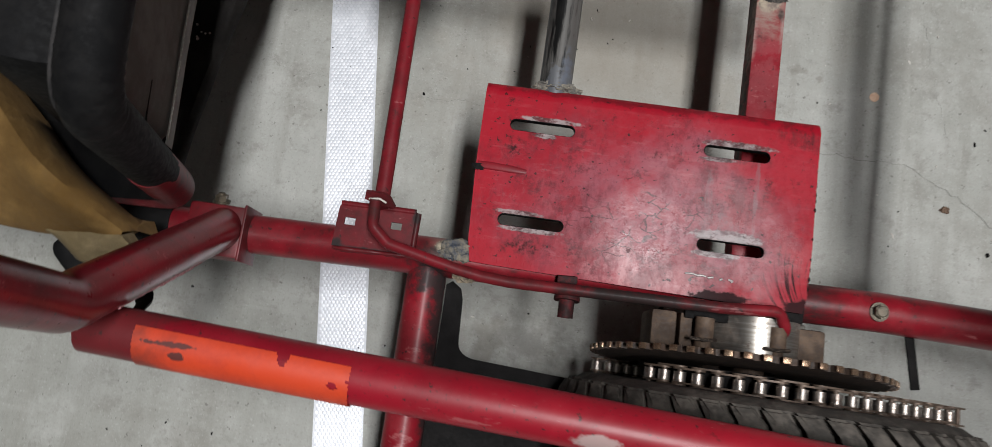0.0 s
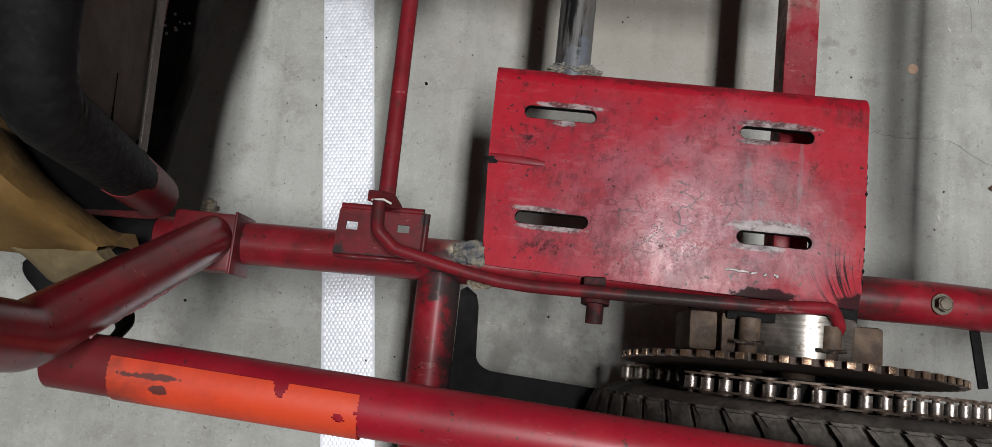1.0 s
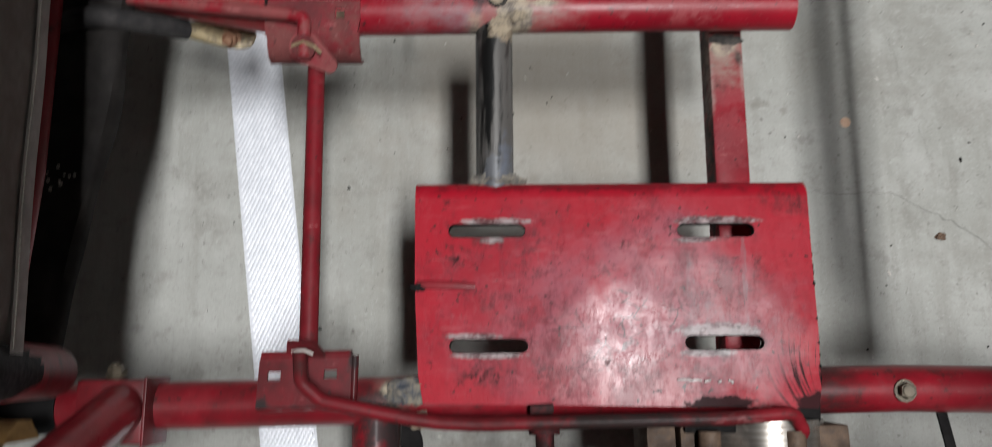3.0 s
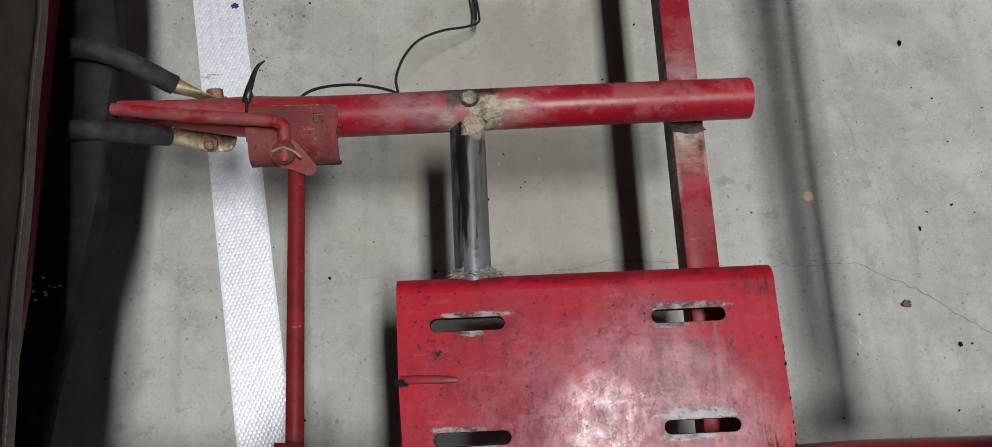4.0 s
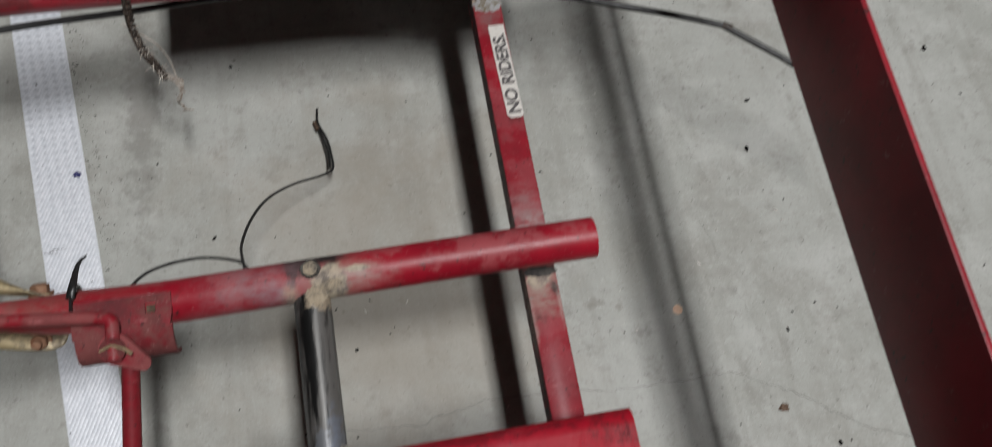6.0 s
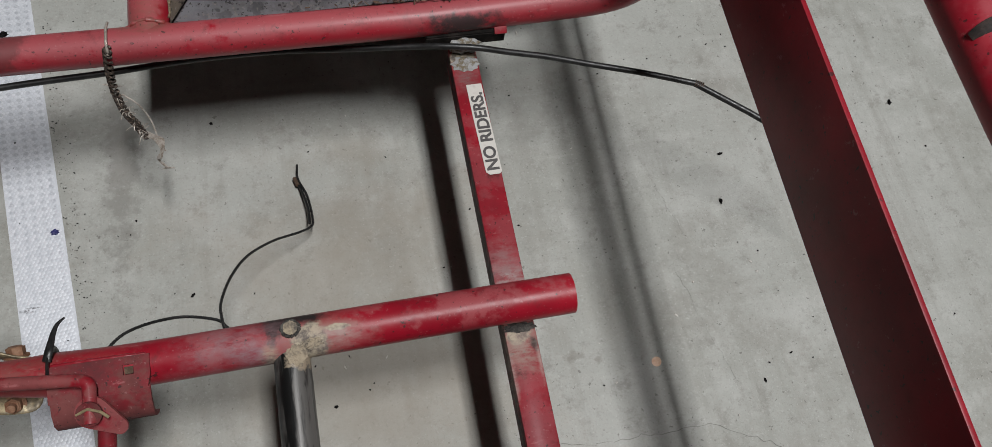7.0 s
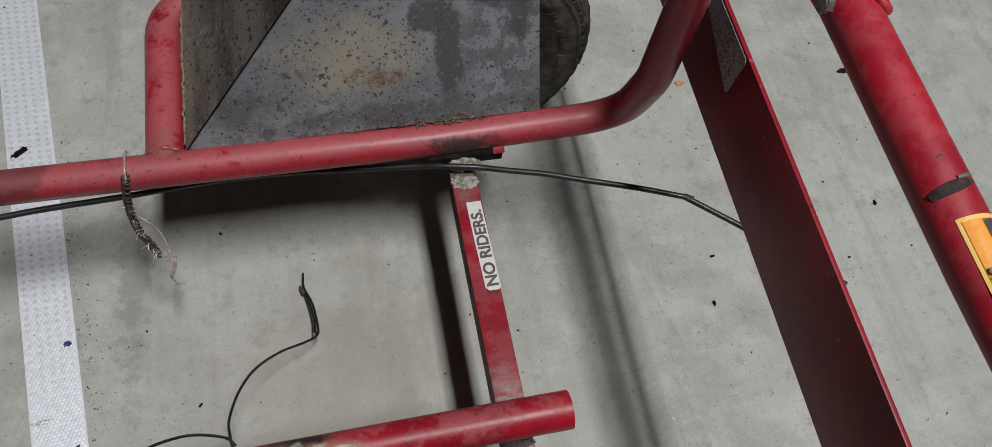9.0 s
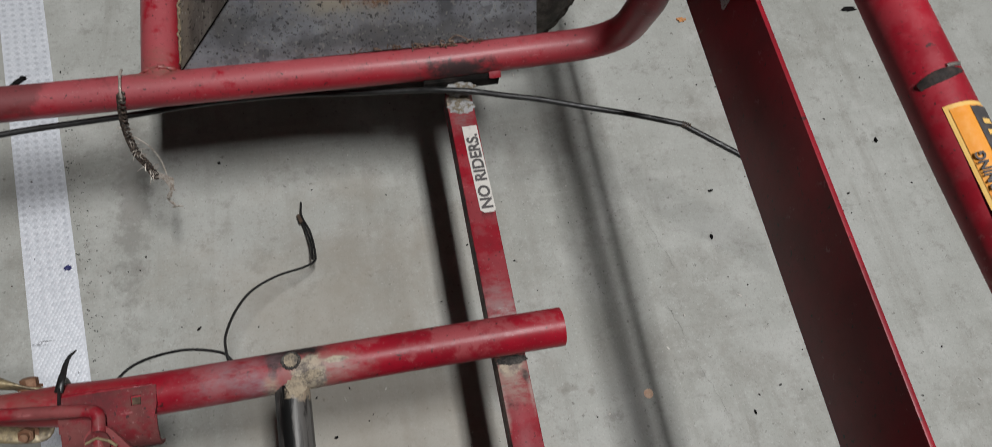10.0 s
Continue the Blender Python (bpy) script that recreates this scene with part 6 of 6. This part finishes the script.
for k in range(9):
    c = Vector((-0.245 + rnd.gauss(0, 0.005), 0.200 + rnd.gauss(0, 0.006), 0.2075))
    disc(bm, Matrix.Translation(c), rnd.uniform(0.0005, 0.0014), 0.0008, 8)
part("paint_speck", bm, M_STICKER, skirt, kind="stuff")

# ---- cables ----
bm = bmesh.new()
cp = spline([(-0.42, 0.560, 0.172), (-0.30, 0.572, 0.170), (-0.184, 0.5945, 0.166), (-0.081, 0.6030, 0.164), (-0.008, 0.6095, 0.163), (0.062, 0.6100, 0.163), (0.127, 0.6045, 0.164), (0.180, 0.5965, 0.1705), (0.209, 0.5887, 0.1775), (0.239, 0.5834, 0.178), (0.270, 0.5794, 0.172), (0.307, 0.5735, 0.167), (0.345, 0.564, 0.163), (0.40, 0.548, 0.161), (0.448, 0.531, 0.160)], 8)
sweep(bm, cp, 0.0029, 12)
cable = solo("throttle_cable", bm, M_CABLE, "black sheathed control cable lying along the red rail", "cable")
part("bare_end", bar([(0.444, 0.5325, 0.1600), (0.489, 0.496, 0.158), (0.58, 0.42, 0.15)], 0.0030, 0.01, 12), M_CABLE, cable)
bm = bmesh.new()
for k in range(5):
    disc(bm, pose(0.4445 + 0.0016 * k, 0.5325 - 0.001 * k, 0.160, 0, 90, -25), 0.0036, 0.0008, 14)
part("ferrule", bm, M_CAST, cable)

bm = bmesh.new()
wp = spline([(-0.095, 0.340, 0.168), (-0.075, 0.368, 0.155), (-0.043, 0.383, 0.132), (-0.012, 0.377, 0.131), (-0.002, 0.368, 0.132)], 8)
sweep(bm, wp, 0.00125, 8)
wire = solo("wire", bm, M_WIRE, "thin black wire looped up from behind the red tube", "wire")
bm = bmesh.new()
wp = spline([(-0.004, 0.366, 0.134), (-0.006, 0.376, 0.133), (-0.008, 0.395, 0.12), (-0.002, 0.425, 0.098), (0.011, 0.450, 0.080), (0.032, 0.472, 0.055), (0.055, 0.485, 0.037), (0.0675, 0.494, 0.028), (0.0695, 0.505, 0.023), (0.066, 0.535, 0.014), (0.058, 0.560, 0.006), (0.0585, 0.578, 0.003)], 8)
sweep(bm, wp, 0.0013, 8)
part("wire_tail", bm, M_WIRE, wire)
bm = bmesh.new()
wp = spline([(0.0660, 0.498, 0.027), (0.0660, 0.517, 0.020), (0.0615, 0.540, 0.012), (0.057, 0.556, 0.006)], 6)
sweep(bm, wp, 0.0013, 8)
part("wire_tail", bm, M_WIRE, wire)
bm = bmesh.new()
sweep(bm, [Vector((0.0575, 0.551, 0.009)), Vector((0.0545, 0.561, 0.006))], 0.0022, 8)
part("crimp", bm, M_CAST, wire)

# frayed brake cable hanging from the far rail
fray = thing("frayed_cable", (-0.075, 0.585, 0.0), "frayed rusty wire-rope end with springy coil, tied to the rail", "wire rope")
sp = spline([(-0.0712, 0.6164, 0.2065), (-0.0712, 0.6010, 0.2040), (-0.0748, 0.5950, 0.188), (-0.0781, 0.5905, 0.168), (-0.0785, 0.585, 0.150), (-0.0748, 0.5757, 0.140), (-0.0682, 0.5685, 0.130), (-0.0641, 0.5619, 0.120)], 8)
L = len(sp) - 1
bm = bmesh.new()
for turn_ in (0.0, math.pi):
    rope = []
    for i in range(6 * 46):
        s = 9 + (L - 9) * i / (6 * 46)
        p = sp[int(s)].lerp(sp[min(L, int(s) + 1)], s - int(s))
        an = i * 0.25 + turn_ + 0.5 * math.sin(i * 0.09)
        rope.append(p + Vector((math.cos(an) * 0.0028, math.sin(an) * 0.0019, math.sin(an) * 0.0019)))
    sweep(bm, rope, 0.0012, 6)
part("coil", bm, M_SPRING, fray, "rust-brown twisted coil")
part("loop", bar([(-0.0712, 0.626, 0.202), (-0.0712, 0.6165, 0.2065), (-0.0712, 0.603, 0.2062), (-0.072, 0.596, 0.198)], 0.0012, 0.006, 8), M_STRAND, fray, "thin steel strand")
part("strand", bar(spline([(-0.0753, 0.5891, 0.15), (-0.064, 0.5829, 0.14), (-0.0576, 0.5747, 0.125), (-0.0541, 0.5602, 0.115), (-0.0496, 0.5505, 0.11)], 5), 0.0008, 0.001, 6), M_STRAND, fray)
rnd = random.Random(4)
for k in range(48):
    a = sp[min(L, 22 + int((L - 22) * rnd.random() ** 0.6))]
    d = Vector((rnd.gauss(0, 1), rnd.gauss(0, 1), rnd.gauss(0, 0.6))).normalized() * rnd.uniform(0.003, 0.010)
    part("strand", bar(spline([a, a + d * 0.5 + Vector((0, 0, 0.002)), a + d * 1.2], 3), 0.0004, 0.001, 5), M_STRAND, fray)
for k in range(6):
    o = Vector((rnd.gauss(0, 0.003), rnd.gauss(0, 0.003), 0))
    k = k * 0.5
    part("strand", bar(spline([Vector((-0.0641, 0.562, 0.120)) + o, Vector((-0.057 + 0.003 * k, 0.559, 0.117)), Vector((-0.0535, 0.552 - 0.003 * k, 0.110)), Vector((-0.058, 0.547, 0.104)), Vector((-0.052, 0.541, 0.098)), Vector((-0.046 - 0.004 * k, 0.5415, 0.094))], 5), 0.0008, 0.001, 5), M_STRAND, fray)

# ---- small things on the floor ----
bm = bmesh.new()
disc(bm, pose(0.392, 0.308, 0.0006), 0.0050, 0.0012, 24)
disc(bm, pose(0.392, 0.308, 0.0013), 0.0040, 0.0004, 24, 0.0036)
solo("copper_disc", bm, M_COPPER, "small round copper-brown disc on the concrete", "disc", base=(0.392, 0.308, 0))


def scrap(name, x, y, size, seed, material, label, category, group=""):
    bm = lump((x, y, 0.0012), (size[0], size[1], 0.0016), seed, 0.85, 1.6, 3)
    return solo(name, bm, material, label, category, base=(x, y, 0), group=group)


scrap("dry_leaf", 0.473, 0.196, (0.0042, 0.0032), 3, M_LEAF, "small curled brown leaf scrap on the concrete", "leaf")
scrap("orange_leaf", 0.569, 0.784, (0.0055, 0.0035), 5, M_LEAF_ORANGE, "small orange-brown leaf scrap on the concrete", "leaf")
scrap("black_chip", 0.514, 0.473, (0.0016, 0.0028), 7, M_BLACK_EDGE, "small black chip on the concrete", "chip", "chips on the floor")
scrap("black_chip", 0.531, 0.531, (0.0026, 0.0013), 8, M_BLACK_EDGE, "small black chip on the concrete", "chip", "chips on the floor")
scrap("black_chip", -0.027, 0.641, (0.0016, 0.0012), 11, M_BLACK_EDGE, "small black chip on the concrete", "chip", "chips on the floor")
scrap("black_chip", 0.766, 0.572, (0.0016, 0.0030), 12, M_BLACK_EDGE, "small black chip on the concrete", "chip", "chips on the floor")
scrap("black_chip", 0.519, 0.155, (0.0016, 0.0022), 13, M_BLACK_EDGE, "small black chip on the concrete", "chip", "chips on the floor")
scrap("black_scrap", 0.811, 0.777, (0.0085, 0.0032), 14, M_BLACK_EDGE, "torn black scrap on the concrete", "scrap")
scrap("blue_scrap", -0.183, 0.535, (0.0038, 0.0024), 9, M_BLUE, "dark blue scrap on the reflective tape", "scrap")
bm = lump((-0.243, 0.778, 0.0022), (0.0085, 0.0032, 0.0020), 6, 0.9, 2.2, 3)
bmesh.ops.rotate(bm, verts=bm.verts, cent=(-0.243, 0.778, 0.0022), matrix=Matrix.Rotation(radians(38), 3, "Z"))
solo("black_scrap", bm, M_BLACK_EDGE, "torn black scrap on the reflective tape", "scrap", base=(-0.243, 0.778, 0))
bm = bmesh.new()
rnd = random.Random(21)
for k in range(420):
    x, y = rnd.uniform(-0.45, 0.95), rnd.uniform(-0.25, 1.15)
    s = rnd.choice((0.0004, 0.0005, 0.0006, 0.0008, 0.0011))
    bmesh.ops.create_cone(bm, cap_ends=True, segments=5, radius1=s * rnd.uniform(0.6, 1.6), radius2=s * 0.4, depth=s, matrix=pose(x, y, 0.0007 + s / 2, 0, 0, rnd.uniform(0, 360)) @ Matrix.Diagonal((rnd.uniform(0.5, 2.2), 1, 1, 1)))
for k in range(200):
    y = rnd.uniform(0.40, 0.80)
    x = tape_x(y) + 0.028 + abs(rnd.gauss(0, 0.010))
    s = rnd.choice((0.0003, 0.0004, 0.0005, 0.0006))
    bmesh.ops.create_cone(bm, cap_ends=True, segments=5, radius1=s * rnd.uniform(0.6, 1.5), radius2=s * 0.4, depth=s * 0.6, matrix=pose(x, y, 0.0006 + s / 3, 0, 0, rnd.uniform(0, 360)) @ Matrix.Diagonal((rnd.uniform(0.5, 1.8), 1, 1, 1)))
solo("floor_grit", bm, M_BLACK_EDGE, "fine dark grit scattered on the concrete", "grit", kind="stuff")
bm = bmesh.new()
for k in range(90):
    x, y = rnd.uniform(0.0, 0.95), rnd.uniform(0.0, 1.15)
    s = rnd.choice((0.0005, 0.0007, 0.0009))
    bmesh.ops.create_cone(bm, cap_ends=True, segments=5, radius1=s * rnd.uniform(0.6, 1.6), radius2=s * 0.4, depth=s, matrix=pose(x, y, 0.0007 + s / 2, 0, 0, rnd.uniform(0, 360)) @ Matrix.Diagonal((rnd.uniform(0.5, 3.0), 1, 1, 1)))
solo("pale_grit", bm, M_STICKER, "pale flecks scattered on the concrete", "grit", kind="stuff")
